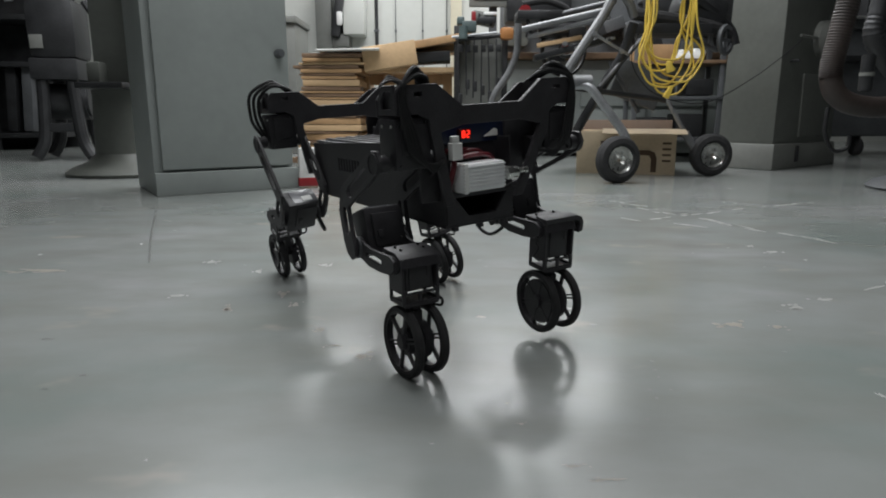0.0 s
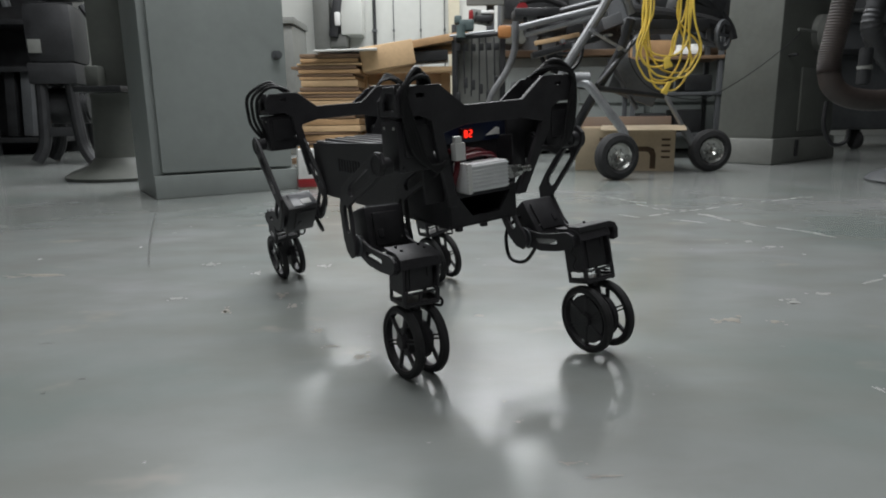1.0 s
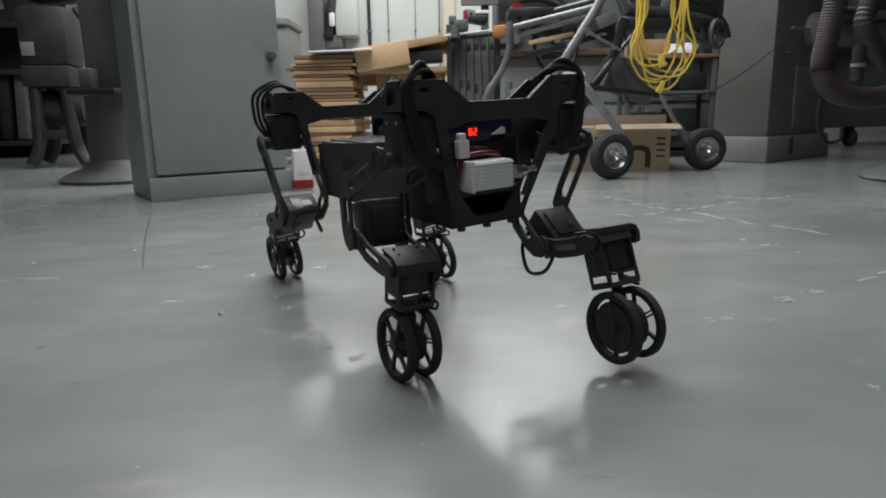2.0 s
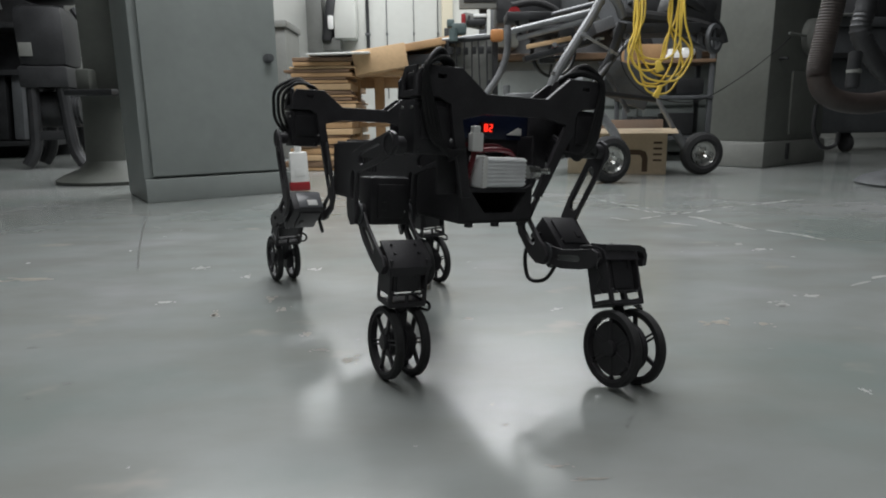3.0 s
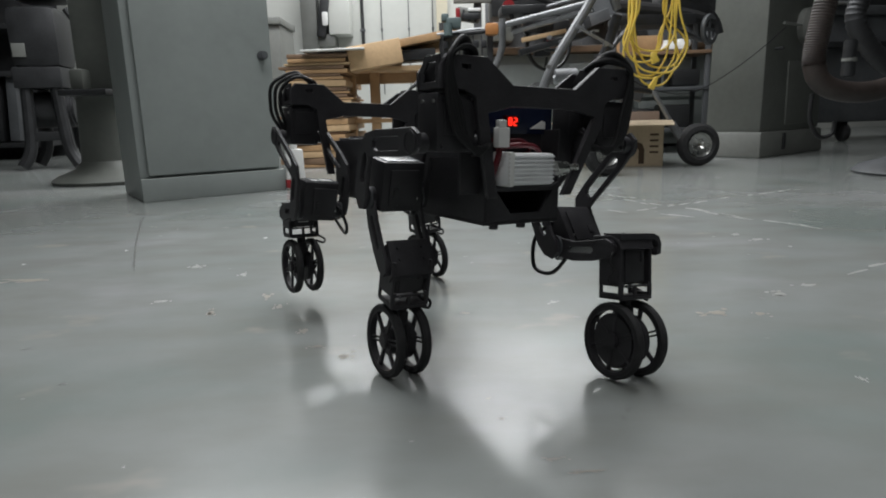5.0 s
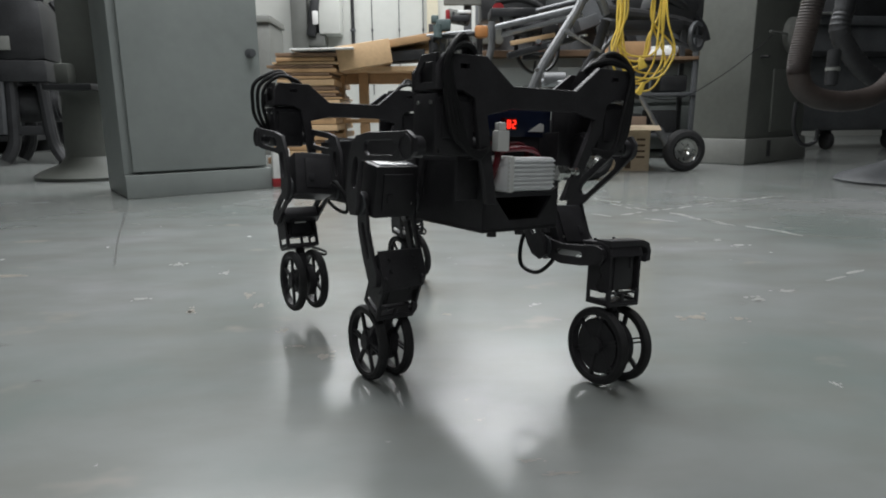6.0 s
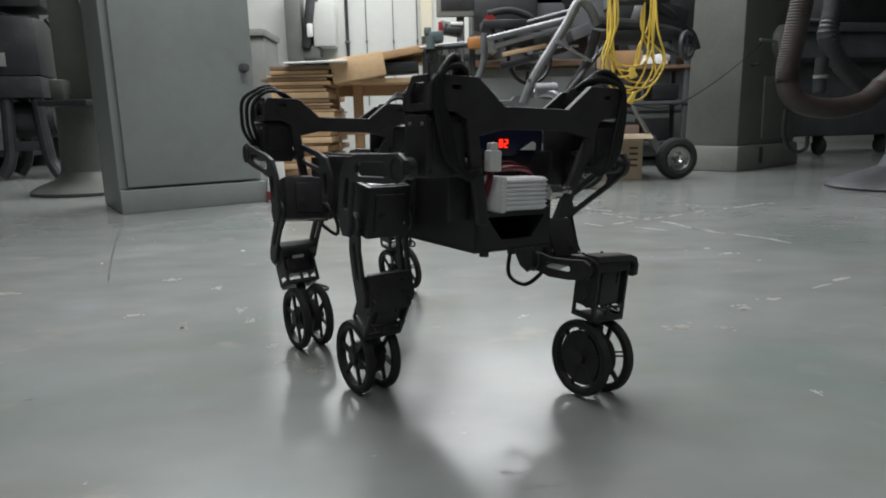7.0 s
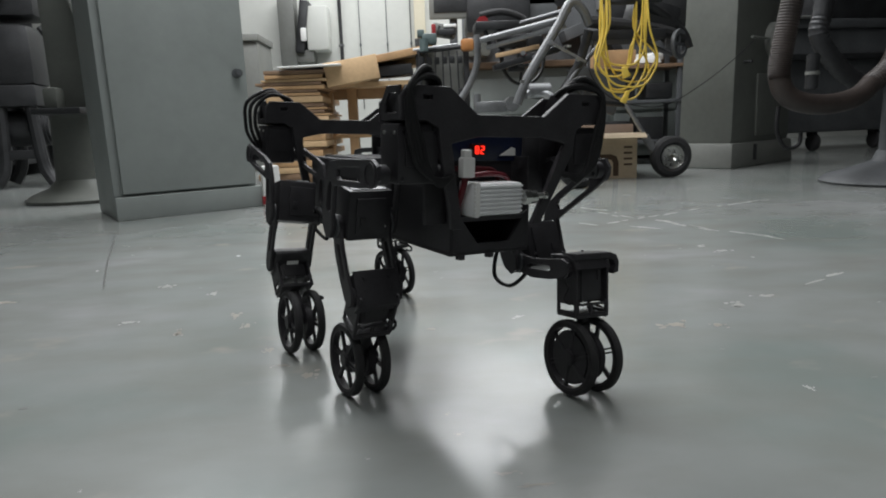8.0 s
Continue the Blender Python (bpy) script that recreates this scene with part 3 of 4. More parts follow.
def build_shank(bot, side, tag, hook):
    b = Build()
    for x in (-0.035, 0.035):
        b.plate(strip([(0.0, 0.0), (0.006, -0.035), (0.004, -0.07), (0, -0.098)], 0.028), 0.005, "yz", x,
                holes=[strip([(0.004, -0.028), (0.003, -0.070)], 0.008)])
    b.box((0, -0.004, -0.084), (0.060, 0.018, 0.030), 0.004)
    b.plate([(-0.012, -0.066), (-0.0165, -0.068), (-0.0175, -0.100), (-0.012, -0.115), (0.000, -0.120), (0.001, -0.116), (-0.008, -0.111), (-0.0125, -0.099)], 0.062, "yz", 0.0)
    b.cyl((0, 0.0, -0.098), 0.013, 0.070, "x", 20, bevel=0.002)
    sh = part("shank", b, "black", bot)
    if hook:
        # a bar over the ankle that curls down at its outer end
        curl = [(-0.030, 0.012), (-0.030, 0.020), (0.034, 0.020), (0.045, 0.016), (0.050, 0.006), (0.049, -0.008), (0.040, -0.010), (0.040, -0.004), (0.043, 0.002), (0.040, 0.009), (0.032, 0.012)]
        part("hook_bar", Build().plate([(side * x, -y) for x, y in curl], 0.026, "xy", -0.104), "black", sh)
    for x in (-0.018, 0.018):
        for z in (-0.078, -0.094):
            part("screw", Build().cyl((x, -0.0185, z), 0.0020, 0.003, "y", 8), "servo", sh)
    if tag:
        part("label", Build().box((0, -0.0186, -0.088), (0.020, 0.0014, 0.011), 0.0003), "label", sh, "small white paper label")
    return sh


def build_foot(bot, side, disc):
    e = 0.010 if disc else 0.0          # this foot is a little longer
    axle = -L3 - e
    b = Build()
    cage = [(-0.020, 0.010), (0.020, 0.010), (0.020, -0.030 - e), (0.020, -0.053 - e), (-0.020, -0.053 - e), (-0.020, -0.030 - e)]
    for x in (-0.027, 0.027):
        b.plate(cage, 0.004, "yz", x, holes=[[(-0.015, -0.039 - e), (0.015, -0.039 - e), (0.015, -0.048 - e), (-0.015, -0.048 - e)], [(-0.006, 0.004), (0.006, 0.004), (0.006, -0.010), (-0.006, -0.010)]])
    b.plate([(-0.029, -0.036 - e), (-0.021, -0.033 - e), (-0.021, -0.037 - e), (0.021, -0.037 - e), (0.021, -0.033 - e), (0.029, -0.036 - e), (0.029, -0.055 - e), (-0.029, -0.055 - e)], 0.004, "xz", -0.0185,
            holes=[[(-0.023, -0.040 - e), (-0.004, -0.040 - e), (-0.004, -0.050 - e), (-0.023, -0.050 - e)], [(0.001, -0.040 - e), (0.023, -0.040 - e), (0.023, -0.050 - e), (0.001, -0.050 - e)]])
    b.box((0, 0, -0.055 - e), (0.054, 0.044, 0.004), 0.0015)
    b.cyl((0, 0, -0.063 - e), 0.008, 0.016, "z", 16).box((0, 0, -0.090 - e), (0.014, 0.020, 0.046), 0.003)
    b.cyl((0, 0, axle), 0.005, 0.050, "x", 12)
    foot = part("foot", b, "black", bot)
    b = Build().box((0, 0.003, -0.014 - e / 2), (0.044, 0.036, 0.046 + e), 0.004).box((0, -0.0155, -0.016 - e / 2), (0.034, 0.003, 0.036 + e), 0.0012).box((0.012, -0.0175, -0.010), (0.004, 0.002, 0.014), 0.0008)
    b.cyl((0, 0, 0), 0.011, 0.056, "x", 20, bevel=0.002)
    part("ankle_servo", b, "servo", foot)
    for x in (-0.017, 0.017):
        part("screw", Build().cyl((x, -0.0205, -0.039 - e), 0.0018, 0.003, "y", 8), "midgrey", foot)
    b = Build()
    b.tube([(0.026, 0.01, -0.056), (0.040, 0.018, -0.058), (0.052, 0.012, -0.066), (0.046, 0.004, -0.072), (0.03, 0.0, -0.066)], 0.0022, 8)
    part("pigtail", b, "cable", foot)
    if disc:
        b = Build()
        b.tube([(-0.022, -0.012, 0.002), (-0.036, -0.014, -0.004), (-0.042, -0.014, -0.016), (-0.037, -0.014, -0.026), (-0.043, -0.012, -0.038), (-0.036, -0.012, -0.046), (-0.026, -0.010, -0.048)], 0.0013, 6)
        part("signal_lead", b, "cable", foot)
    R = WHEEL_R
    track = 0.0215 if disc else 0.0195
    for x in (-track, track):
        b = Build()
        b.lathe((x, 0, axle), [(R - 0.007, -0.006), (R - 0.002, -0.006), (R, -0.003), (R, 0.003), (R - 0.002, 0.006), (R - 0.007, 0.006)], "x", 48)
        part("tyre", b, "rubber", foot)
        b = Build()
        b.lathe((x, 0, axle), [(R - 0.0105, -0.005), (R - 0.0066, -0.005), (R - 0.0066, 0.005), (R - 0.0105, 0.005)], "x", 48)
        for k in range(6):
            a = math.pi / 3 * k + 0.2
            m = Matrix.Rotation(a, 4, "X")
            if k % 3 == 1:
                for d in (-0.0028, 0.0028):
                    b.box(Vector((x, 0, axle)) + m @ Vector((0, d, 0.026)), (0.004, 0.0024, 0.034), 0.0006, m)
            else:
                b.box(Vector((x, 0, axle)) + m @ Vector((0, 0, 0.026)), (0.0045, 0.0058, 0.034), 0.001, m)
        b.cyl((x, 0, axle), 0.011, 0.012, "x", 20, bevel=0.0015)
        part("rim", b, "black", foot)
    b = Build()
    b.cyl((0.007 if disc else 0.0085, 0, axle), 0.034 if disc else 0.028, 0.012, "x", 36, bevel=0.002)
    b.cyl((-0.0165 if disc else -0.0135, 0, axle), 0.0370 if disc else 0.020, 0.013, "x", 36, bevel=0.002)
    part("wheel_motor", b, "servo", foot)
    return foot


BOT = build_robot()
LEG_PIECES = {}
for leg, (hx, hy, hz) in HIPS.items():
    side = -1 if hx < 0 else 1
    LEG_PIECES[leg] = (build_thigh(BOT, side, leg == "rl", 40 if leg == "rl" else -52), build_shank(BOT, side, leg == "rl", leg == "fr"), build_foot(BOT, side, leg == "fr"))



# ---- things round the robot ----
def bars(b, pts, r, n=10, smooth=5):
    b.tube(pts, r, n, smooth)
    return b


def carton():
    """Open cardboard box with a folded-out flap."""
    t = thing("cardboard_box", pose(0.845, 4.04, 0, 0, 0, -16), "open brown cardboard box with flaps spread out", "box")
    w, d, h, k = 0.58, 0.42, 0.26, 0.008
    for nm, c, s in (("front_panel", (w / 2, 0, h / 2), (w, k, h)), ("back_panel", (w / 2, d, h / 2), (w, k, h)), ("side_panel", (0, d / 2, h / 2), (k, d - k, h)), ("side_panel", (w, d / 2, h / 2), (k, d - k, h)), ("bottom_panel", (w / 2, d / 2, 0.005), (w - k, d - k, 0.008))):
        part(nm, Build().box(c, s, 0.002), "card", t)
    part("flap", Build().box((w / 2 + 0.10, -0.09, h + 0.002), (0.48, 0.19, 0.006), 0.002, Matrix.Rotation(radians(7), 4, "X")), "card", t)
    part("flap", Build().box((-0.07, d / 2, h + 0.006), (0.15, d, 0.006), 0.002, Matrix.Rotation(radians(-5), 4, "Y")), "card", t)
    part("flap", Build().box((w / 2, d + 0.03, h + 0.028), (w, 0.006, 0.09), 0.002, Matrix.Rotation(radians(-38), 4, "X")), "card_in", t)
    b = Build()
    b.plate([(0.27, 0.118), (0.27, 0.148), (0.43, 0.148), (0.462, 0.135), (0.475, 0.10), (0.475, 0.015), (0.442, 0.015), (0.442, 0.095), (0.43, 0.115), (0.41, 0.118)], 0.002, "xz", -0.006, bevel=0.0004)
    for i in range(4):
        b.box((0.53, -0.006, 0.19 - 0.035 * i), (0.05, 0.002, 0.012), 0)
    b.box((0.20, -0.006, 0.19), (0.12, 0.002, 0.022), 0)
    part("print", b, "card_in", t, "dark brown printed marks", smooth=False)


carton()


def cart_wheel(t, c, r, w, yaw):
    m = Matrix.Translation(c) @ Matrix.Rotation(yaw, 4, "Z")
    b = Build()
    q = w / 2
    b.lathe((0, 0, 0), [(r * 0.55, -q * 0.6), (r * 0.70, -q), (r * 0.90, -q * 0.85), (r, -q * 0.4), (r, q * 0.4), (r * 0.90, q * 0.85), (r * 0.70, q), (r * 0.55, q * 0.6)], "x", 40)
    wh = part("wheel", b, "rubber", t, "black pneumatic tyre", at=m)
    b = Build()
    b.lathe((0, 0, 0), [(0.012, -q * 0.5), (r * 0.2, -q * 0.75), (r * 0.3, -q * 0.3), (r * 0.48, -q * 0.35), (r * 0.57, -q * 0.75), (r * 0.57, q * 0.75), (r * 0.48, q * 0.35), (r * 0.3, q * 0.3), (r * 0.2, q * 0.75), (0.012, q * 0.5)], "x", 32)
    for k in range(5):
        a = 2 * math.pi * k / 5
        b.cyl((-q * 0.55, r * 0.33 * math.cos(a), r * 0.33 * math.sin(a)), r * 0.05, q * 0.5, "x", 8)
    part("rim", b, "steel", wh, "bright metal rim")


def saw_cart():
    """Wheeled grey tube stand carrying rails and tools."""
    t = thing("wheeled_tool_stand", Matrix(), "grey tube stand on two pneumatic wheels", "tool stand")
    cart_wheel(t, (0.935, 3.43, 0.125), 0.125, 0.085, radians(-73))
    cart_wheel(t, (1.60, 3.84, 0.125), 0.125, 0.085, radians(-86))
    for nm, pts, r, mat in (
        ("fork", [(0.686, 3.600, 0.515), (0.774, 3.580, 0.514), (0.817, 3.560, 0.484), (0.901, 3.530, 0.370), (0.985, 3.500, 0.250), (0.987, 3.470, 0.185)], 0.024, "alloy"),
        ("fork", line((1.311, 3.920, 0.502), (1.458, 3.860, 0.229)), 0.014, "alloy"),
        ("fork_sleeve", line((1.443, 3.860, 0.255), (1.531, 3.830, 0.104)), 0.024, "cart_tube"),
        ("frame_tube", [(0.643, 3.700, 0.464), (0.704, 3.700, 0.608), (0.804, 3.700, 0.768), (0.891, 3.700, 0.905), (0.953, 3.700, 1.010), (1.023, 3.720, 0.973), (1.068, 3.750, 0.894)], 0.026, "cart_tube"),
        ("frame_tube", [(1.070, 3.750, 0.864), (1.024, 3.800, 0.686), (0.920, 3.800, 0.511), (0.779, 3.850, 0.239)], 0.027, "iron"),
        ("frame_tube", [(0.474, 4.200, 0.924), (0.471, 4.200, 0.754), (0.420, 4.200, 0.617), (0.339, 4.200, 0.495), (0.308, 4.200, 0.406)], 0.022, "cart_tube"),
        ("brace", line((0.839, 3.680, 0.793), (1.049, 3.750, 0.691)), 0.008, "alloy"),
        ("rail", line((0.467, 3.900, 0.846), (0.906, 3.700, 0.922)), 0.018, "cart_tube"),
        ("rail", line((0.501, 3.900, 0.802), (0.923, 3.700, 0.887)), 0.014, "cart_tube"),
        ("rail", line((0.562, 4.000, 0.910), (0.962, 3.750, 0.977)), 0.016, "cart_dark"),
        ("axle", line((0.705, 3.620, 0.507), (1.342, 3.920, 0.443)), 0.016, "iron"),
        ("handle", [(1.013, 3.900, 1.085), (1.322, 3.900, 1.070), (1.545, 3.950, 0.985), (1.710, 4.000, 0.865), (1.753, 4.000, 0.769)], 0.030, "iron"),
        ("handle_grip", [(1.103, 3.900, 0.931), (1.368, 3.900, 0.900), (1.595, 3.950, 0.866), (1.713, 4.000, 0.833)], 0.035, "rubber"),
    ):
        part(nm, bars(Build(), pts, r), mat, t)
    part("sleeve", Build().cyl((0.753, 3.600, 0.533), 0.04, 0.12, "x", 20, bevel=0.004), "cart_tube", t)
    b = Build()
    c = Vector((1.675, 3.950, 0.792))
    b.lathe(c, [(0.062, -0.012), (0.085, -0.012), (0.09, 0), (0.085, 0.012), (0.062, 0.012)], "x", 32, Matrix.Rotation(radians(-50), 4, "Z"))
    b.box(c, (0.010, 0.13, 0.018), 0.003, Matrix.Rotation(radians(-50), 4, "Z")).box(c, (0.010, 0.018, 0.13), 0.003, Matrix.Rotation(radians(-50), 4, "Z"))
    part("hand_wheel", b, "midgrey", t)
    b = Build()
    b.box((0.725, 3.850, 0.728), (0.40, 0.10, 0.035), 0.006, Matrix.Rotation(radians(-14), 4, "Y")).box((1.340, 4.000, 0.849), (0.45, 0.25, 0.06), 0.01).box((0.611, 4.000, 0.929), (0.35, 0.2, 0.05), 0.01)
    part("tool_bed", b, "iron", t)
    b = Build()
    b.box((1.176, 3.950, 0.536), (0.30, 0.02, 0.22), 0.006, Matrix.Rotation(radians(20), 4, "Y"))
    part("side_plate", b, "midgrey", t)
    knob = Vector((0.483, 3.950, 0.954))
    part("knob", Build().cyl(knob, 0.034, 0.06, "y", 18, bevel=0.012), "redp", t, "dark red round knob")
    part("knob_stem", bars(Build(), line(tuple(knob), (0.520, 3.920, 0.824)), 0.012), "iron", t)
    # brackets, bolts, a clamp head and a saw motor on the rails
    part("tool_motor", Build().cyl((0.673, 3.950, 0.853), 0.055, 0.22, "x", 20, bevel=0.012).box((0.787, 3.930, 0.819), (0.10, 0.10, 0.09), 0.02), "iron", t)
    part("tool_handle", bars(Build(), [(0.469, 3.950, 0.991), (0.601, 3.950, 1.010), (0.718, 3.950, 0.973), (0.780, 3.950, 0.910)], 0.020), "rubber", t)
    part("fence", Build().box((0.673, 3.840, 0.771), (0.26, 0.03, 0.025), 0.004, Matrix.Rotation(radians(-10), 4, "Y")), "ply2", t, "pale wooden fence strip")
    for q in ((0.698, 3.800, 0.754), (0.764, 3.800, 0.730), (0.831, 3.660, 0.793), (1.001, 3.720, 0.704), (0.697, 3.580, 0.520)):
        part("bolt", Build().cyl(q, 0.014, 0.03, "y", 8, bevel=0.002), "alloy", t)
    for p0, p1 in (((0.880, 3.700, 0.507), (1.285, 3.950, 0.922)), ((1.157, 3.850, 0.370), (0.987, 3.900, 0.663)), ((1.408, 3.950, 0.827), (1.634, 3.950, 0.731))):
        part("brace", bars(Build(), line(p0, p1), 0.013), "cart_dark", t)
    part("lever", bars(Build(), [(0.564, 3.950, 0.751), (0.613, 3.940, 0.807), (0.692, 3.930, 0.787), (0.695, 3.920, 0.702), (0.786, 3.920, 0.702)], 0.011), "iron", t)
    part("lever_arm", bars(Build(), line((0.591, 3.980, 0.831), (0.700, 3.940, 0.784)), 0.014), "cart_tube", t)
    part("casting", Build().box((0.757, 3.750, 0.535), (0.09, 0.07, 0.06), 0.014, Matrix.Rotation(radians(12), 4, "Y")).cyl((0.690, 3.720, 0.543), 0.022, 0.10, "z", 14, bevel=0.004), "alloy", t)
    part("gear_casting", Build().box((0.526, 4.000, 0.461), (0.20, 0.12, 0.07), 0.02).cyl((0.651, 3.970, 0.473), 0.045, 0.10, "y", 20, bevel=0.008).cyl((0.443, 3.970, 0.497), 0.022, 0.09, "z", 14, bevel=0.004), "cart_tube", t)
    part("pivot_bolt", Build().cyl((0.676, 3.700, 0.589), 0.012, 0.05, "y", 8, bevel=0.002), "steel", t, "bright bolt head")
    part("wing_nut", Build().cyl((0.910, 3.660, 0.764), 0.012, 0.03, "y", 8, bevel=0.002).box((0.928, 3.660, 0.770), (0.035, 0.012, 0.012), 0.003), "steel", t, "bright wing nut")
    part("motor_cover", Build().box((1.535, 4.050, 0.975), (0.30, 0.22, 0.16), 0.05, Matrix.Rotation(radians(18), 4, "Y")), "iron", t)
    part("lead", bars(Build(), [(1.084, 3.700, 0.798), (1.056, 3.700, 0.648), (1.183, 3.750, 0.496), (1.419, 3.850, 0.429), (1.632, 3.950, 0.444), (1.898, 4.050, 0.574), (2.111, 4.120, 0.714), (2.319, 4.300, 0.834)], 0.0028), "cable", t)


saw_cart()


def yellow_cord():
    """Coiled extension cord hung in uneven loops, with its socket."""
    t = thing("extension_cord", Matrix(), "yellow extension cord hung in loose loops", "extension cord")
    r = random.Random(11)
    top = Vector((1.199, 3.55, 0.95))
    for k in range(8):
        b = Build()
        h = 0.31 + 0.18 * (k / 7) + r.uniform(-0.02, 0.02)
        xa, xb = r.uniform(-0.125, -0.045), r.uniform(0.055, 0.135)
        la, lb = r.uniform(-0.175, -0.075), r.uniform(0.05, 0.185)
        xm = (la + lb) / 2 + r.uniform(-0.03, 0.03)
        sy = r.uniform(-0.04, 0.04)
        w = [r.uniform(-0.012, 0.012) for _ in range(4)]
        b.tube([top + Vector((xa, sy * 0.4, 0.06)), top + Vector((xa + w[0], sy, -h * 0.30)), top + Vector((la, sy + w[1], -h * 0.66)), top + Vector((la * 0.8 + xm * 0.2, sy, -h * 0.84)),
                top + Vector((xm + (la - xm) * 0.4, sy, -h * 0.97)), top + Vector((xm + (lb - xm) * 0.4, sy, -h * 0.98)), top + Vector((lb * 0.85 + xm * 0.15, sy, -h * 0.82)),
                top + Vector((lb, sy + w[2], -h * 0.62)), top + Vector((xb + w[3], sy, -h * 0.28)), top + Vector((xb, sy * 0.4, 0.06))], 0.0056, 8, 7)
        part("cord_loop", b, "yellow", t)
    b = Build().box((1.204, 3.500, 0.479), (0.035, 0.03, 0.07), 0.008, Matrix.Rotation(radians(25), 4, "Y"), taper=(0.6, 0.6))
    part("socket", b, "yellow", t)
    b = Build().box((1.2, 3.500, 0.609), (0.05, 0.03, 0.06), 0.01, Matrix.Rotation(radians(-20), 4, "Y"), taper=(0.5, 0.6))
    part("plug", b, "yellow", t)
    part("hook", Build().tube([tuple(top + Vector((-0.09, 0.05, 0.045))), tuple(top + Vector((0, 0, 0.03))), tuple(top + Vector((0.22, 0.05, 0.045)))], 0.02, 10), "iron", t)


yellow_cord()


def machine_column():
    """Heavy tapered machine pedestal on a stepped foot."""
    t = thing("machine_pedestal", pose(2.15, 4.185, 0, 0, 0, 37), "grey cast machine pedestal on a pale foot", "machine")
    w, d = 0.95, 0.44
    b = Build()
    b.box((w / 2, d / 2, 0.085), (w, d, 0.17), 0.02, taper=(0.96, 0.96))
    part("foot", b, "machine2", t)
    b = Build()
    b.box((w / 2, d / 2, 1.48), (w * 0.93, d * 0.90, 2.64), 0.04, taper=(0.86, 0.88))
    part("column", b, "machine", t)
    part("access_panel", Build().box((0.60, 0.022, 0.42), (0.50, 0.02, 0.42), 0.008, Matrix.Rotation(radians(-1), 4, "X")), "machine", t)
    part("slot", Build().box((0.32, -0.004, 0.10), (0.035, 0.012, 0.11), 0.004), "iron", t)
    b = Build()
    b.lathe((0.56, 0.0, 0.86), [(0.02, -0.03), (0.09, -0.04), (0.12, -0.01), (0.12, 0.03), (0.02, 0.03)], "y", 28)
    b.cyl((0.36, 0.0, 0.86), 0.009, 0.32, "x", 10)
    part("hand_dial", b, "machine2", t)
    b = Build().cyl((0.16, 0.01, 0.70), 0.010, 0.06, "y", 10).box((0.165, -0.02, 0.70), (0.03, 0.012, 0.016), 0.003)
    part("lever", b, "iron", t)


machine_column()


def duct():
    """Ribbed dust hose that hangs in a U."""
    t = thing("duct_hose", Matrix(), "brown-grey ribbed dust extraction hose hanging in a bend", "hose")
    b = Build()
    b.tube([(1.880, 3.100, 1.022), (1.864, 3.100, 0.876), (1.841, 3.100, 0.728), (1.823, 3.100, 0.602), (1.825, 3.100, 0.525)], 0.050, 20, 22, ribs=0.0022)
    part("ribbed_section", b, "hose", t)
    b = Build()
    b.tube([(1.823, 3.100, 0.535), (1.848, 3.100, 0.468), (1.907, 3.100, 0.421), (2.002, 3.100, 0.398), (2.109, 3.100, 0.398), (2.232, 3.120, 0.427), (2.320, 3.150, 0.486)], 0.049, 20, 8, ribs=0.0006)
    part("smooth_bend", b, "hose", t)
    b = Build()
    b.tube([(2.320, 3.150, 0.486), (2.452, 3.200, 0.583), (2.519, 3.250, 0.746), (2.514, 3.300, 1.013)], 0.050, 20, 18, ribs=0.0022)
    part("ribbed_section", b, "hose", t)
    b = Build()
    b.tube([(2.509, 3.400, 0.470), (2.369, 3.400, 0.541), (2.254, 3.400, 0.653), (2.192, 3.400, 0.763), (2.206, 3.400, 0.872), (2.220, 3.400, 1.085)], 0.048, 20, 9, ribs=0.002)
    part("ribbed_section", b, "iron", t)
    b = Build()
    b.tube([(1.842, 3.120, 0.395), (1.841, 3.120, 0.276), (1.889, 3.120, 0.192), (1.954, 3.120, 0.203), (1.962, 3.120, 0.263)], 0.010, 8)
    part("cable", b, "cable", t)
    b = Build().cyl((1.863, 2.900, 0.539), 0.028, 0.16, "z", 16, bevel=0.006)
    part("connector", b, "iron", t)
    part("collar", Build().cyl((1.864, 2.900, 0.534), 0.031, 0.02, "z", 16, bevel=0.003), "machine2", t)


duct()


def far_machine():
    t = thing("lathe", pose(3.15, 5.6, 0, 0, 0, 8), "dark grey machine tool on castors", "machine")
    b = Build().box((0.9, 0.4, 0.62), (2.2, 0.8, 0.9), 0.04)
    part("base", b, "midgrey", t)
    part("bed", Build().box((0.9, 0.32, 1.10), (2.3, 0.72, 0.08), 0.02), "midgrey", t)
    part("head", Build().box((1.2, 0.45, 1.55), (1.3, 0.6, 0.82), 0.08), "iron", t)
    part("tray", Build().box((0.9, -0.02, 0.82), (1.9, 0.10, 0.05), 0.01), "iron", t)
    part("paper", Build().box((0.28, 0.02, 1.148), (0.22, 0.30, 0.004), 0.001), "label", t)
    for x in (0.1, 0.55, 1.2, 1.8):
        part("castor", Build().cyl((x, 0.08, 0.08), 0.08, 0.05, "x", 20, bevel=0.01).box((x, 0.10, 0.16), (0.06, 0.08, 0.06), 0.01), "rubber", t)


far_machine()


def disc_stand():
    t = thing("pedestal_stand", pose(2.42, 3.12, 0), "grey round cast stand foot with a short post", "stand")
    b = Build()
    b.lathe((0, 0, 0), [(0.01, 0.0), (0.29, 0.0), (0.30, 0.012), (0.27, 0.04), (0.16, 0.075), (0.07, 0.11), (0.05, 0.16), (0.01, 0.16)], "z", 40)
    part("foot", b, "midgrey", t)
    part("post", Build().cyl((0, 0, 0.40), 0.045, 0.52, "z", 20, bevel=0.005), "midgrey", t)


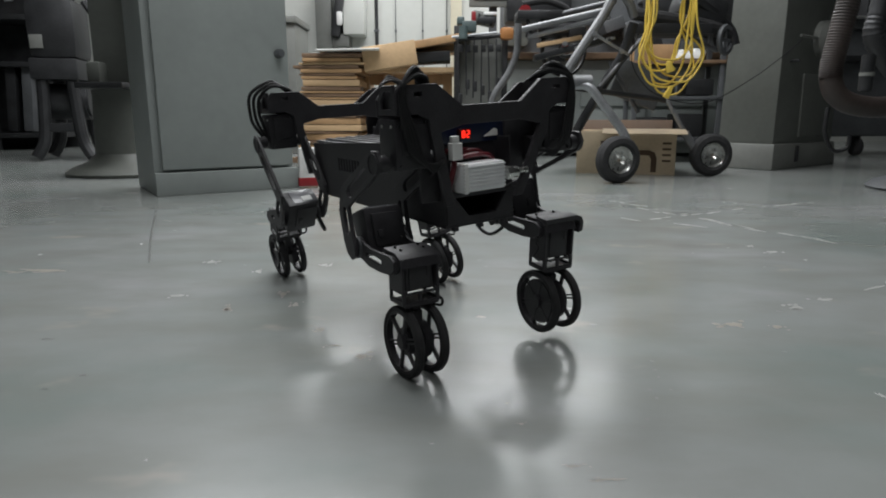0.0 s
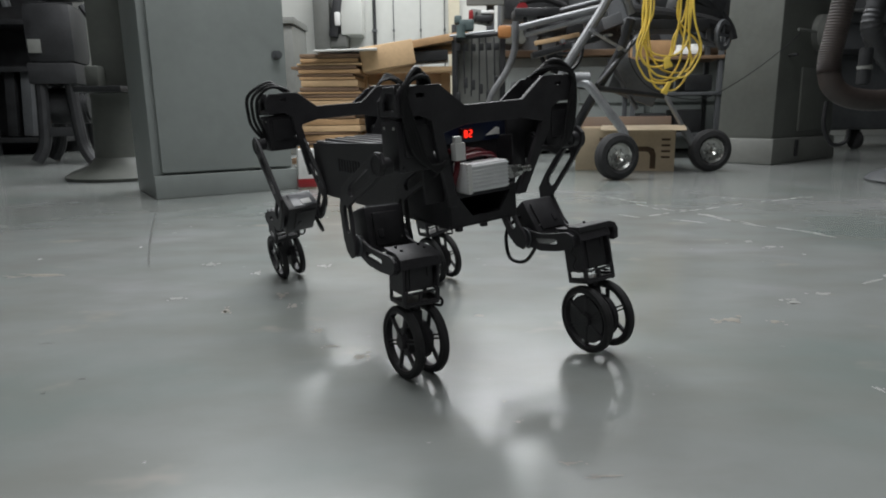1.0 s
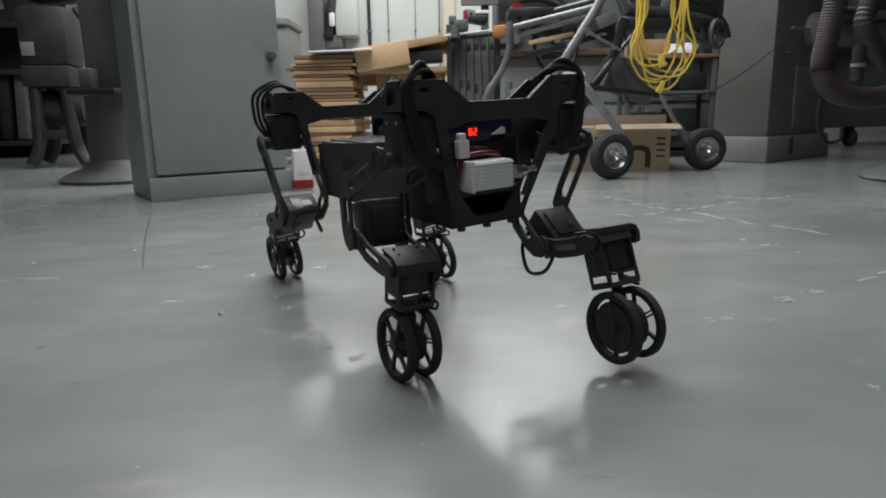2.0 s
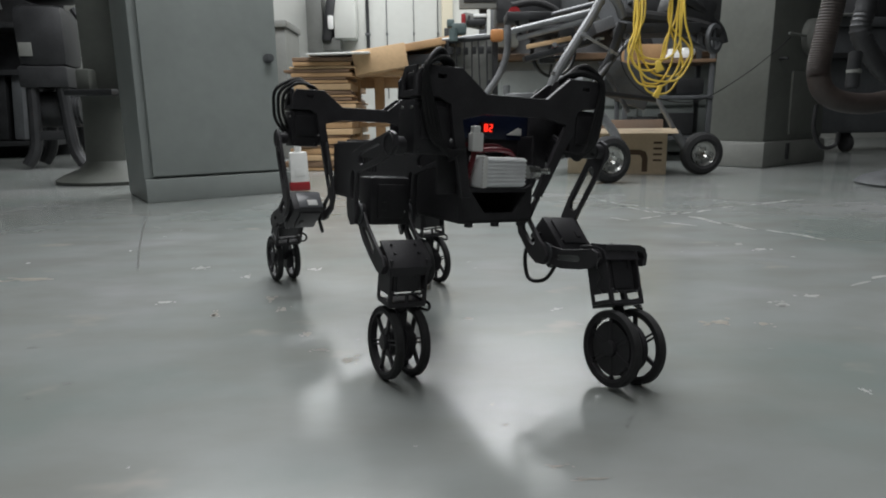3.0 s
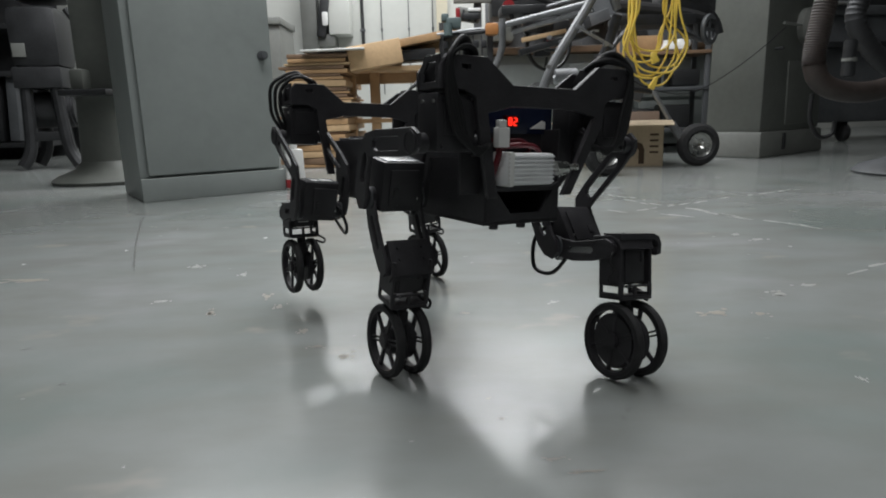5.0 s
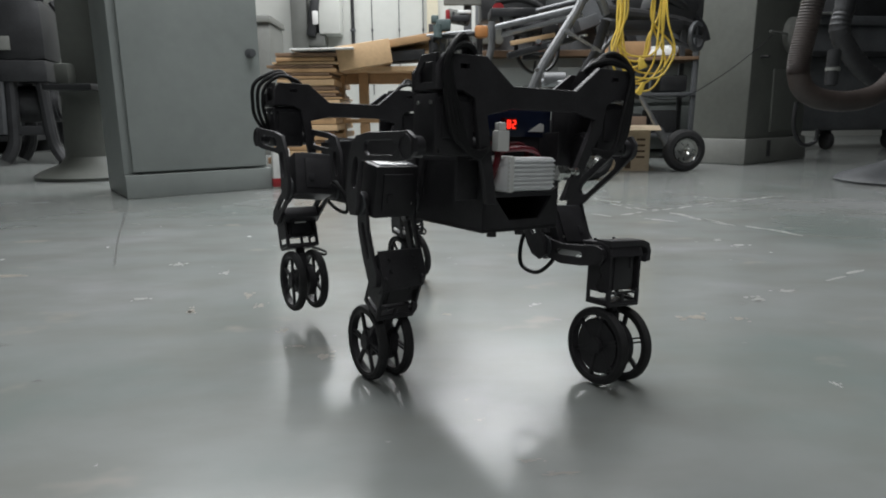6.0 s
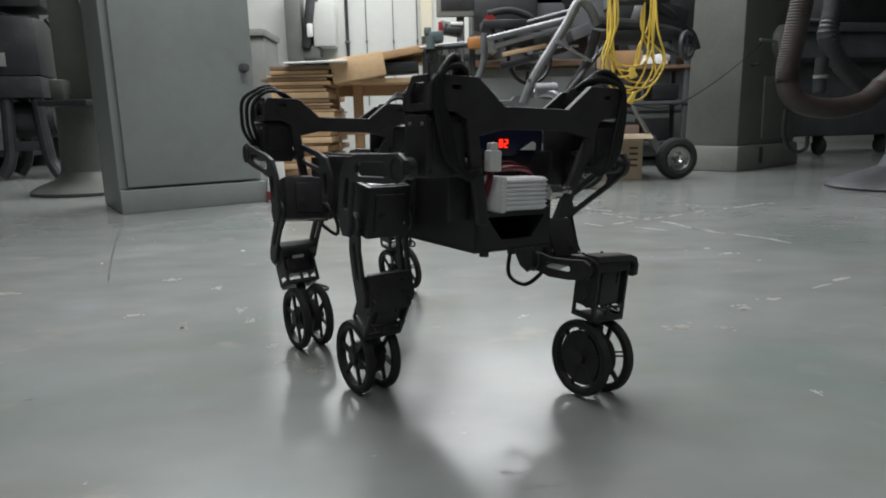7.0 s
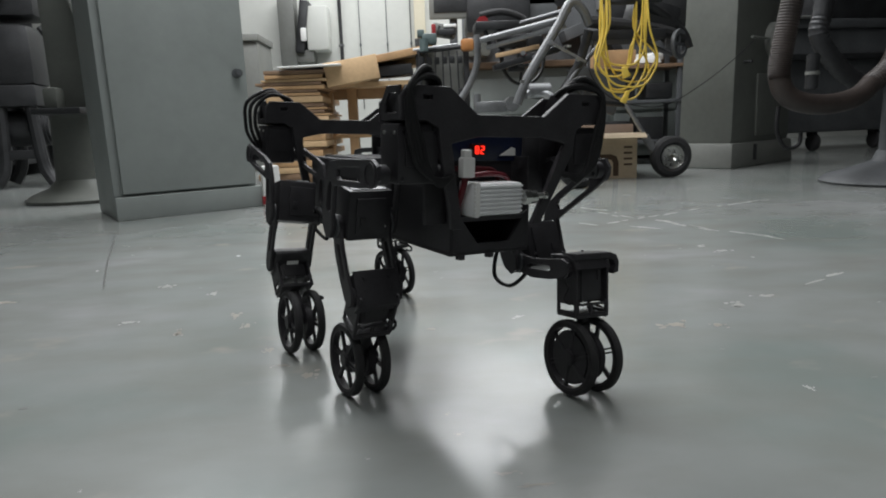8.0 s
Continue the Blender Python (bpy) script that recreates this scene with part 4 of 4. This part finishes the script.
disc_stand()


def left_pedestal():
    """Machine on a round flared pedestal with a small table."""
    t = thing("pedestal_machine", pose(-1.955, 3.98, 0), "grey machine on a round flared pedestal", "machine")
    b = Build()
    b.lathe((0, 0, 0), [(0.01, 0), (0.33, 0), (0.34, 0.02), (0.30, 0.045), (0.20, 0.085), (0.165, 0.13), (0.150, 0.47), (0.155, 0.505), (0.01, 0.505)], "z", 40)
    part("pedestal", b, "machine", t)
    part("table", Build().box((0.03, -0.05, 0.522), (0.27, 0.5, 0.035), 0.008), "iron", t)
    part("column", Build().box((0.02, 0.06, 1.06), (0.26, 0.26, 1.06), 0.03), "machine", t)
    part("guard", Build().box((0.19, -0.02, 1.0), (0.12, 0.2, 0.75), 0.02), "brown", t)
    part("motor_block", Build().box((-0.06, -0.12, 0.60), (0.08, 0.10, 0.12), 0.02), "machine", t)
    part("belt_strap", bars(Build(), [(0.05, -0.1, 1.35), (0.12, -0.12, 1.05), (0.2, -0.12, 0.85)], 0.015), "machine", t)


left_pedestal()


def left_stand():
    """Cast stand with splayed legs that carries a dark grinder."""
    t = thing("bench_grinder_stand", pose(-2.975, 5.1, 0, 0, 0, 12), "grey cast stand with splayed legs and a dark machine on top", "machine")
    for x in (-0.16, 0.16):
        for y in (0.0, 0.34):
            b = Build()
            b.tube([(x * 0.62, y, 0.72), (x * 0.72, y, 0.4), (x * 0.86, y, 0.16), (x * 1.25, y - 0.02, 0.03)], 0.045, 10)
            part("leg", b, "iron", t)
    part("rail", Build().box((0, 0.0, 0.26), (0.26, 0.04, 0.07), 0.008), "iron", t)
    part("apron", Build().box((0, 0.17, 0.70), (0.34, 0.46, 0.16), 0.02), "iron", t)
    part("body", Build().box((0.0, 0.17, 1.0), (0.36, 0.42, 0.46), 0.08), "iron", t)
    part("head", Build().box((0.04, 0.17, 1.45), (0.40, 0.40, 0.36), 0.08).cyl((-0.05, -0.06, 1.5), 0.14, 0.1, "y", 24, bevel=0.02), "iron", t)
    part("motor", Build().cyl((0.02, 0.16, 0.46), 0.14, 0.34, "x", 20, bevel=0.02), "iron", t)
    part("label", Build().box((-0.10, -0.045, 0.90), (0.09, 0.006, 0.10), 0.001), "machine2", t, "grey printed label")
    part("lamp_arm", bars(Build(), [(-0.3, 0.1, 1.2), (-0.32, 0.05, 1.45), (-0.24, 0.0, 1.62)], 0.03), "alloy", t)
    b = Build()
    b.tube([(0.25, 0.0, 1.2), (0.36, -0.02, 1.0), (0.38, -0.02, 0.8)], 0.03, 8)
    part("arm", b, "iron", t)


left_stand()


def material_rack():
    t = thing("material_rack", pose(-5.6, 6.4, 0, 0, 0, 10), "dark steel rack with upright offcuts", "rack")
    for x in (0, 0.55, 1.1, 1.65):
        part("post", Build().box((x, 0, 0.75), (0.05, 0.05, 1.5), 0.006), "iron", t)
    for z in (0.15, 0.85, 1.3):
        part("shelf", Build().box((0.83, 0.25, z), (1.75, 0.55, 0.05), 0.006), "iron", t)
    for x, m in ((0.15, "midgrey"), (0.30, "iron"), (0.44, "wall"), (0.72, "midgrey"), (0.85, "label"), (1.25, "iron"), (1.4, "midgrey")):
        part("board", Build().box((x, 0.28, 0.53), (0.09, 0.45, 0.68), 0.004, Matrix.Rotation(radians(4), 4, "Y")), m, t)
    # added dark sheet, no rack part: hides the bright wall to darken this corner
    part("backing", Build().box((0.83, 0.55, 0.95), (1.9, 0.02, 1.9), 0.004), "iron", t)
    part("bin", Build().box((0.6, 0.2, 1.43), (0.9, 0.4, 0.22), 0.02), "brown", t)


material_rack()


def workbench():
    """Plywood workbench with trestle legs."""
    t = thing("plywood_workbench", Matrix(), "plywood workbench with sheets lying on it", "workbench")
    part("tabletop", Build().box((-0.290, 5.000, 0.673), (0.78, 0.55, 0.035), 0.004), "ply2", t)
    for x in (-0.582, -0.405, 0.038):
        part("leg", Build().box((x, 4.95, 0.33), (0.07, 0.09, 0.66), 0.004), "ply", t)
    part("apron", Build().box((-0.292, 5.020, 0.624), (0.70, 0.04, 0.09), 0.003), "ply", t)
    part("lower_shelf", Build().box((-0.301, 5.100, 0.307), (0.68, 0.4, 0.03), 0.003), "ply", t)


workbench()


def board_stack():
    r = random.Random(3)
    x0, z = Vector((-0.784, 4.600, 0.371)).x, 0.0
    g = "boards in the stack"
    k = 0
    while z < 0.765:
        th = r.choice((0.018, 0.024, 0.03, 0.045))
        nm = ("ply", "brown", "ply2", "ply", "brown")[k % 5]
        b = Build().box((0, 0, th / 2), (0.42 + r.uniform(-0.04, 0.03), 0.9, th - 0.005), 0.002)
        o = part("wood_board", b, nm, at=pose(x0 - 0.03 + 0.04 * r.random() + 0.05 * z, 4.95, z, 0, 0, r.uniform(-4, 4)))
        tagged(o, "flat board in a stack of mixed sheet wood", "board", g)
        z += th
        k += 1
    for c, s, m, rx, ry, rz, mat in (((-0.650, 4.700, 0.793), (0.42, 0.6, 0.010), 0, 2, -1.5, 4, "label"), ((-0.384, 4.800, 0.755), (0.37, 0.5, 0.16), 0, 0, -9, 5, "ply2"), ((-0.095, 4.900, 0.859), (0.55, 0.5, 0.05), 0, 0, -10, 8, "ply"),
                                     ((-0.115, 4.850, 0.759), (0.34, 0.3, 0.07), 0, 0, -3, 0, "iron"), ((-0.034, 5.100, 0.838), (0.32, 0.3, 0.06), 0, 0, -4, 0, "ply2"), ((-0.380, 4.800, 0.724), (0.30, 0.3, 0.05), 0, 0, -5, 3, "ply2")):
        nm = {"iron": ("tool_case", "dark plastic tool case on the bench", "case"), "label": ("paper_sheet", "white sheet laid over the boards", "sheet")}.get(mat, ("plywood_sheet", "pale plywood offcut lying on the bench", "board"))
        o = part(nm[0], Build().box((0, 0, 0), s, 0.004), mat, at=pose(*c, rx, ry, rz))
        tagged(o, nm[1], nm[2], "offcuts on the bench" if mat not in ("iron", "label") else "")


board_stack()


def clamp_rack():
    t = thing("clamp_rack", Matrix(), "row of dark bar clamps hung on a rail", "clamps")
    part("rail", bars(Build(), line((0.090, 4.600, 0.866), (0.435, 4.600, 0.896)), 0.016), "iron", t)
    r = random.Random(8)
    for k in range(6):
        a = Vector((0.113, 4.580, 0.864)) + Vector((0.052 * k, r.uniform(-0.03, 0.03), 0))
        ln = 0.36 + 0.14 * r.random()
        b = Build().box(a + Vector((0, 0, -ln / 2)), (0.010, 0.022, ln), 0.002, Matrix.Rotation(r.uniform(-0.05, 0.05), 4, "Y")).box(a + Vector((0.012, 0, -0.06)), (0.035, 0.03, 0.05), 0.006).box(a + Vector((0.01, 0, -ln * 0.8)), (0.03, 0.03, 0.07), 0.006)
        part("clamp", b, "iron", t)
    for x in (-0.17, 0.17):
        part("post", Build().box(Vector((0.272, 4.720, 0.570)) + Vector((x, 0, -0.05)), (0.04, 0.05, 0.90), 0.006), "iron", t)
    part("backing", Build().box((0.275, 4.780, 0.572), (0.36, 0.02, 0.70), 0.006), "machine2", t)


clamp_rack()


def bench_tools():
    t = thing("bench_vise", Matrix(), "grey-green bench vise on the bench", "vise")
    part("jaw", Build().box((0.180, 4.550, 0.941), (0.10, 0.12, 0.07), 0.015).box((0.123, 4.550, 0.978), (0.05, 0.10, 0.05), 0.012).cyl((0.141, 4.500, 0.899), 0.03, 0.08, "z", 16), "teal", t)
    part("handle", bars(Build(), line((0.065, 4.500, 0.870), (0.369, 4.500, 0.899)), 0.008), "alloy", t)
    t = thing("power_tool", Matrix(), "grey and red hand power tool", "power tool")
    part("body", Build().box((0.289, 4.700, 1.013), (0.17, 0.10, 0.09), 0.02, Matrix.Rotation(radians(10), 4, "Y")), "machine2", t)
    for k in range(3):
        part("dark_band", Build().box((0.250 + 0.045 * k, 4.645, 1.010 - 0.008 * k), (0.016, 0.012, 0.070), 0.004, Matrix.Rotation(radians(10), 4, "Y")), "iron", t)
    part("pale_cap", Build().box((0.330, 4.640, 1.040), (0.09, 0.02, 0.022), 0.006), "white", t)
    part("grip", Build().box((0.307, 4.620, 0.995), (0.12, 0.03, 0.045), 0.012), "iron", t)
    part("cap", Build().box((0.214, 4.620, 1.017), (0.03, 0.03, 0.07), 0.008), "redp", t)
    t = thing("orange_block", Matrix(), "orange plastic block on the bench", "block")
    part("body", Build().box((0.443, 4.600, 0.903), (0.09, 0.08, 0.08), 0.02), "orange", t)
    t = thing("steering_tool", Matrix(), "round thin black hand wheel with a dark red hub", "tool")
    c = Vector((0.748, 4.100, 0.752))
    m = Matrix.Rotation(radians(25), 4, "Z")
    part("ring", Build().lathe(c, [(0.150, -0.009), (0.166, -0.009), (0.166, 0.009), (0.150, 0.009)], "y", 40, m), "iron", t)
    for k in range(3):
        a = radians(20 + 120 * k)
        part("spoke", Build().box(c + m @ Vector((0.075 * math.cos(a), 0, 0.075 * math.sin(a))), (0.15, 0.010, 0.014), 0.003, m @ Matrix.Rotation(-a, 4, "Y")), "iron", t)
    part("hub", Build().cyl(c, 0.028, 0.05, "y", 16, bevel=0.004, m=m), "redp", t, "dark red hub")
    part("clamp_body", Build().box((0.696, 4.050, 0.694), (0.10, 0.08, 0.05), 0.012), "iron", t)


bench_tools()


def back_bench():
    """Grey steel bench and shelves behind the tool stand."""
    t = thing("steel_bench", pose(0.45, 5.55, 0), "grey steel bench with drawers behind the stand", "bench")
    w = 2.1
    part("top", Build().box((w / 2, 0.35, 0.84), (w, 0.75, 0.05), 0.008), "brown", t)
    part("carcass", Build().box((w / 2, 0.40, 0.42), (w - 0.06, 0.6, 0.78), 0.01), "cabinet", t)
    for k in range(3):
        part("drawer", Build().box((0.40 + 0.62 * k, 0.09, 0.58), (0.56, 0.03, 0.30), 0.006), "cabinet", t)
        part("drawer", Build().box((0.40 + 0.62 * k, 0.09, 0.26), (0.56, 0.03, 0.28), 0.006), "cabinet", t)
    t = thing("steel_shelf", pose(1.45, 4.95, 0, 0, 0, -6), "grey open steel shelf with dark boxes", "shelf")
    for x in (0, 0.62):
        for y in (0, 0.35):
            part("post", Build().box((x, y, 0.5), (0.035, 0.035, 1.0), 0.003), "midgrey", t)
    for z in (0.18, 0.48, 0.74):
        part("shelf", Build().box((0.31, 0.17, z), (0.66, 0.40, 0.025), 0.003), "brown" if z > 0.7 else "midgrey", t)
    for x, z, s in ((0.16, 0.27, 0.14), (0.42, 0.28, 0.17), (0.2, 0.58, 0.16), (0.48, 0.56, 0.12)):
        part("bin", Build().box((x, 0.17, z), (0.2, 0.3, s), 0.015), "iron", t)
    o = part("cloth", Build().box((0, 0, 0), (0.24, 0.20, 0.07), 0.03, taper=(0.7, 0.8)).box((0.07, 0.02, 0.02), (0.12, 0.14, 0.06), 0.025, Matrix.Rotation(0.4, 4, "Z")).box((-0.07, -0.03, 0.015), (0.10, 0.09, 0.05), 0.02, Matrix.Rotation(-0.5, 4, "Z")), "white", at=pose(1.86, 5.08, 0.80))
    tagged(o, "crumpled white cloth on the shelf", "cloth")
    o = part("wood_block", Build().box((0, 0, 0), (0.30, 0.2, 0.12), 0.006), "ply", at=pose(1.62, 5.1, 0.815))
    tagged(o, "pale wooden block on the shelf", "block")
    for px, (w2, h2), m in (((0.741, 5.300, 1.206), (0.5, 0.30), "iron"), ((1.027, 5.400, 1.204), (0.4, 0.34), "midgrey"), ((0.909, 5.400, 1.341), (0.8, 0.2), "iron"), ((1.882, 5.200, 1.182), (0.6, 0.3), "iron")):
        o = part("machine_box", Build().box((0, 0, 0), (w2, 0.3, h2), 0.03), m, at=pose(*px))
        tagged(o, "dark equipment box on the back bench", "equipment", "equipment on the back bench")
    t = thing("monitor", Matrix(), "small screen with a pale frame", "monitor")
    part("frame", Build().box((0.386, 5.200, 1.280), (0.36, 0.05, 0.22), 0.01), "machine2", t)
    part("screen", Build().box(Vector((0.386, 5.200, 1.280)) + Vector((0, -0.028, 0.01)), (0.29, 0.006, 0.15), 0.002), "iron", t)
    part("stand", Build().box((0.394, 5.250, 1.064), (0.06, 0.06, 0.35), 0.01), "midgrey", t)


def tool_board():
    """Dark board of tools over the back bench."""
    t = thing("tool_board", pose(0.55, 6.4, 0), "dark grey tool board crowded with equipment", "tool board")
    part("panel", Build().box((1.45, 0, 0.78), (2.9, 0.05, 1.56), 0.006), "midgrey", t)
    r = random.Random(21)
    for k in range(26):
        x, z = r.uniform(0.1, 2.8), r.uniform(0.85, 1.5)
        m = r.choice(("iron", "iron", "midgrey", "machine", "machine2", "alloy", "machine", "blue"))
        w, h, d = r.uniform(0.05, 0.26), r.uniform(0.04, 0.18), r.uniform(0.05, 0.3)
        b = Build()
        if k % 3:
            b.box((x, -d / 2 - 0.02, z), (w, d, h), 0.012, Matrix.Rotation(r.uniform(-0.4, 0.4), 4, "Y"))
        else:
            b.cyl((x, -d / 2 - 0.02, z), h * 0.5, d, "y", 16, bevel=0.006)
        part("tool", b, m, t)


back_bench()
tool_board()


def wall_fittings():
    for px, z0, r in ((-0.836, 0.9, 0.022), (-0.592, 0.6, 0.006), (-0.248, 0.5, 0.005), (0.057, 0.5, 0.007)):
        o = part("wall_conduit", Build().cyl((px, 8.56, (z0 + 3.4) / 2), r, 3.4 - z0, "z", 10), "iron" if r > 0.02 else "midgrey")
        tagged(o, "thin vertical conduit on the white wall", "conduit", "conduits on the wall")
        for z in (1.4, 2.2, 3.0):
            part("clip", Build().box((px, 8.55, z), (r * 2.6 + 0.008, 0.05, 0.03), 0.003), "midgrey", o)
    t = thing("electrical_box", Matrix(), "pale wall-mounted electrical boxes with a dark panel", "electrical box")
    part("enclosure", Build().box((-1.09, 8.42, 1.584), (0.26, 0.34, 0.52), 0.02), "wall", t)
    part("dark_panel", Build().box((-1.27, 8.36, 1.602), (0.11, 0.30, 0.62), 0.02, Matrix.Rotation(radians(9), 4, "Y")), "iron", t)
    part("side_box", Build().box((-1.463, 8.43, 1.584), (0.20, 0.30, 0.86), 0.02), "machine2", t)
    part("lower_box", Build().box((-1.276, 8.44, 1.262), (0.24, 0.28, 0.16), 0.03), "machine2", t)
    part("switch_cover", Build().box((-1.27 + 0.02, 8.19, 1.602 - 0.10), (0.07, 0.05, 0.16), 0.02), "white", t, "pale switch cover")
    t = thing("white_cabinet", Matrix(), "pale tall equipment cabinet behind the steel cabinet", "cabinet")
    c = Vector((-1.227, 7.000, 1.184))
    part("body", Build().box((c.x - 0.12, 7.3, 0.5), (0.4, 0.6, 1.0), 0.02), "machine2", t)
    t = thing("grey_cabinet", Matrix(), "mid grey equipment cabinet behind the steel cabinet", "cabinet")
    c = Vector((-1.230, 6.000, 1.067))
    part("body", Build().box((c.x - 0.30, 6.3, 0.58), (0.42, 0.6, 1.16), 0.02), "machine2", t)
    part("lid", Build().box((c.x - 0.30, 6.28, 1.19), (0.46, 0.64, 0.06), 0.01), "machine2", t)
    o = part("wood_post", Build().box((0, 0, 0), (0.14, 0.1, 3.0), 0.006), "cream", at=pose(0.176, 8.5, 1.5))
    tagged(o, "cream painted post against the wall", "post")


wall_fittings()


def jug():
    c = (-0.680, 3.232, 0)
    t = thing("white_bottle", pose(*c, 0, 0, 20), "white plastic bottle with a red band on the floor", "bottle")
    b = Build()
    b.box((0, 0, 0.105), (0.095, 0.06, 0.19), 0.012, taper=(0.9, 0.85)).cyl((0, 0, 0.215), 0.018, 0.03, "z", 16, bevel=0.003)
    part("body", b, "white", t)
    part("band", Build().box((0, 0, 0.030), (0.100, 0.065, 0.045), 0.008), "redp", t, "red band")
    part("print", Build().box((0.0, -0.031, 0.10), (0.05, 0.002, 0.04), 0.0005), "label", t)


jug()


# ---- movement ----
BODY_ROWS = [
    (0, 0.0651, 0.911, 0.3793, 0.48, -3.76, 32.08),
    (0.5, 0.0678, 0.9222, 0.38, 0.63, -4.24, 32.84),
    (1, 0.076, 0.9039, 0.3791, 0.75, -4.32, 32.58),
    (1.5, 0.0807, 0.8927, 0.3798, 0.79, -4.44, 32.28),
    (3, 0.1238, 0.8801, 0.3881, -0.8, 3.66, 28.94),
    (3.5, 0.1317, 0.8687, 0.3903, -0.76, 2.81, 30.12),
    (4, 0.1424, 0.8464, 0.388, -0.8, 3.31, 30.6),
    (4.5, 0.1515, 0.837, 0.3872, -0.56, 3.48, 30.23),
    (6, 0.1756, 0.7817, 0.3878, -0.94, 2.55, 31.53),
    (6.5, 0.1816, 0.7739, 0.388, -0.87, 2.52, 31.84),
    (7, 0.187, 0.7588, 0.3857, -0.24, 2.61, 32.11),
    (7.5, 0.1952, 0.7728, 0.3849, 0.7, 4.27, 30.24),
    (8, 0.1731, 0.775, 0.3793, 0.8, 2.96, 28.63),
]
# seconds, lean, thigh, shank, foot in degrees
LEG_ROWS = {
    "fl": [(0, 1.9, 33.8, -85.2, 0.5), (0.5, 4.0, 34.4, -84.8, -4.1), (1, 3.5, 36.3, -83.7, 1.3), (1.5, 3.9, 37.5, -82.0, 4.5), (3, 1.0, 49.8, -50.8, 3.9), (3.5, 1.9, 54.8, -42.3, 3.2), (4, 0.4, 58.0, -36.6, 6.8), (4.5, 1.1, 60.3, -30.8, 6.6), (6, -0.3, 61.2, -18.1, 25.5), (6.5, -0.4, 61.1, -14.5, 27.6), (7, -1.5, 60.9, -8.2, 30.6), (7.5, 0.7, 56.1, -15.8, 31.7), (8, 0.3, 60.8, -23.5, 25.3)],
    "fr": [(0, 0.8, 39.2, -83.2, 4.6), (0.5, 0.3, 30.6, -85.7, -3.8), (1, 0.5, 12.1, -96.1, -10.8), (1.5, 0.8, 0.1, -103.3, -17.6), (3, 3.4, 0.9, -95.2, -19.9), (3.5, 5.0, 2.6, -94.4, -15.2), (4, 3.3, 6.4, -97.5, -11.1), (4.5, 3.4, 9.8, -98.0, -9.0), (6, 2.5, 23.5, -91.6, -1.6), (6.5, 2.6, 23.7, -91.4, 1.9), (7, 2.3, 27.6, -90.3, 3.4), (7.5, 3.1, 31.9, -88.8, -5.3), (8, 1.9, 27.6, -94.4, -5.8)],
    "rl": [(0, -6.1, -7.9, 84.8, 25.4), (0.5, -5.7, -7.7, 86.4, 20.1), (1, -5.5, -4.0, 84.7, 25.0), (1.5, -5.1, -1.8, 82.6, 28.3), (3, -3.1, 8.6, 76.1, 33.6), (3.5, -0.7, -2.1, 103.8, 14.3), (4, -0.5, 0.7, 114.9, 13.8), (4.5, -0.4, -15.3, 101.1, 6.7), (6, -0.2, -58.1, 56.0, -16.8), (6.5, -0.4, -65.9, 43.6, -19.2), (7, -2.0, -53.2, 35.3, -26.9), (7.5, 1.2, -47.9, 26.2, -34.5), (8, 2.5, -51.0, 21.4, -38.9)],
    "rr": [(0, -7.6, -2.0, -82.2, -3.7), (0.5, -6.4, -5.7, -80.4, -4.7), (1, -6.5, 0.3, -80.6, -2.6), (1.5, -6.3, 4.5, -79.6, -2.1), (3, -4.4, 22.6, -89.5, 0.7), (3.5, -5.2, 26.8, -84.1, 0.9), (4, -7.5, 35.3, -79.3, 2.4), (4.5, -6.1, 39.9, -74.3, 2.6), (6, -9.6, 55.8, -52.8, 9.6), (6.5, -10.0, 60.1, -45.2, 6.6), (7, -11.4, 61.9, -36.8, 5.7), (7.5, -5.7, 60.9, -37.0, 2.2), (8, -4.3, 60.1, -40.4, 0.1)],
}


FOOT_TURN = {"fl": 0, "fr": -2, "rl": 0, "rr": 0}   # how far each foot is turned on its leg, degrees


def limb_poses(leg, lean, a1, a2, a3):
    hx, hy, hz = HIPS[leg]
    base = Matrix.Translation((hx, hy, hz)) @ Matrix.Rotation(radians(lean), 4, "Y")
    y = z = 0.0
    out = []
    for a, ln in ((a1, L1), (a2, L2), (a3, L3)):
        out.append(base @ Matrix.Translation((0, y, z)) @ Matrix.Rotation(radians(a), 4, "X"))
        y, z = y + ln * math.sin(radians(a)), z - ln * math.cos(radians(a))
    out[2] = out[2] @ Matrix.Rotation(radians(FOOT_TURN[leg]), 4, "Z")
    return out


def motions():
    walk(BOT, [(t, pose(*q)) for t, *q in BODY_ROWS])
    for leg, rows in LEG_ROWS.items():
        keyed = [(t, limb_poses(leg, *q)) for t, *q in rows]
        for k, limb in enumerate(LEG_PIECES[leg]):
            walk(limb, [(t, ms[k]) for t, ms in keyed])


motions()
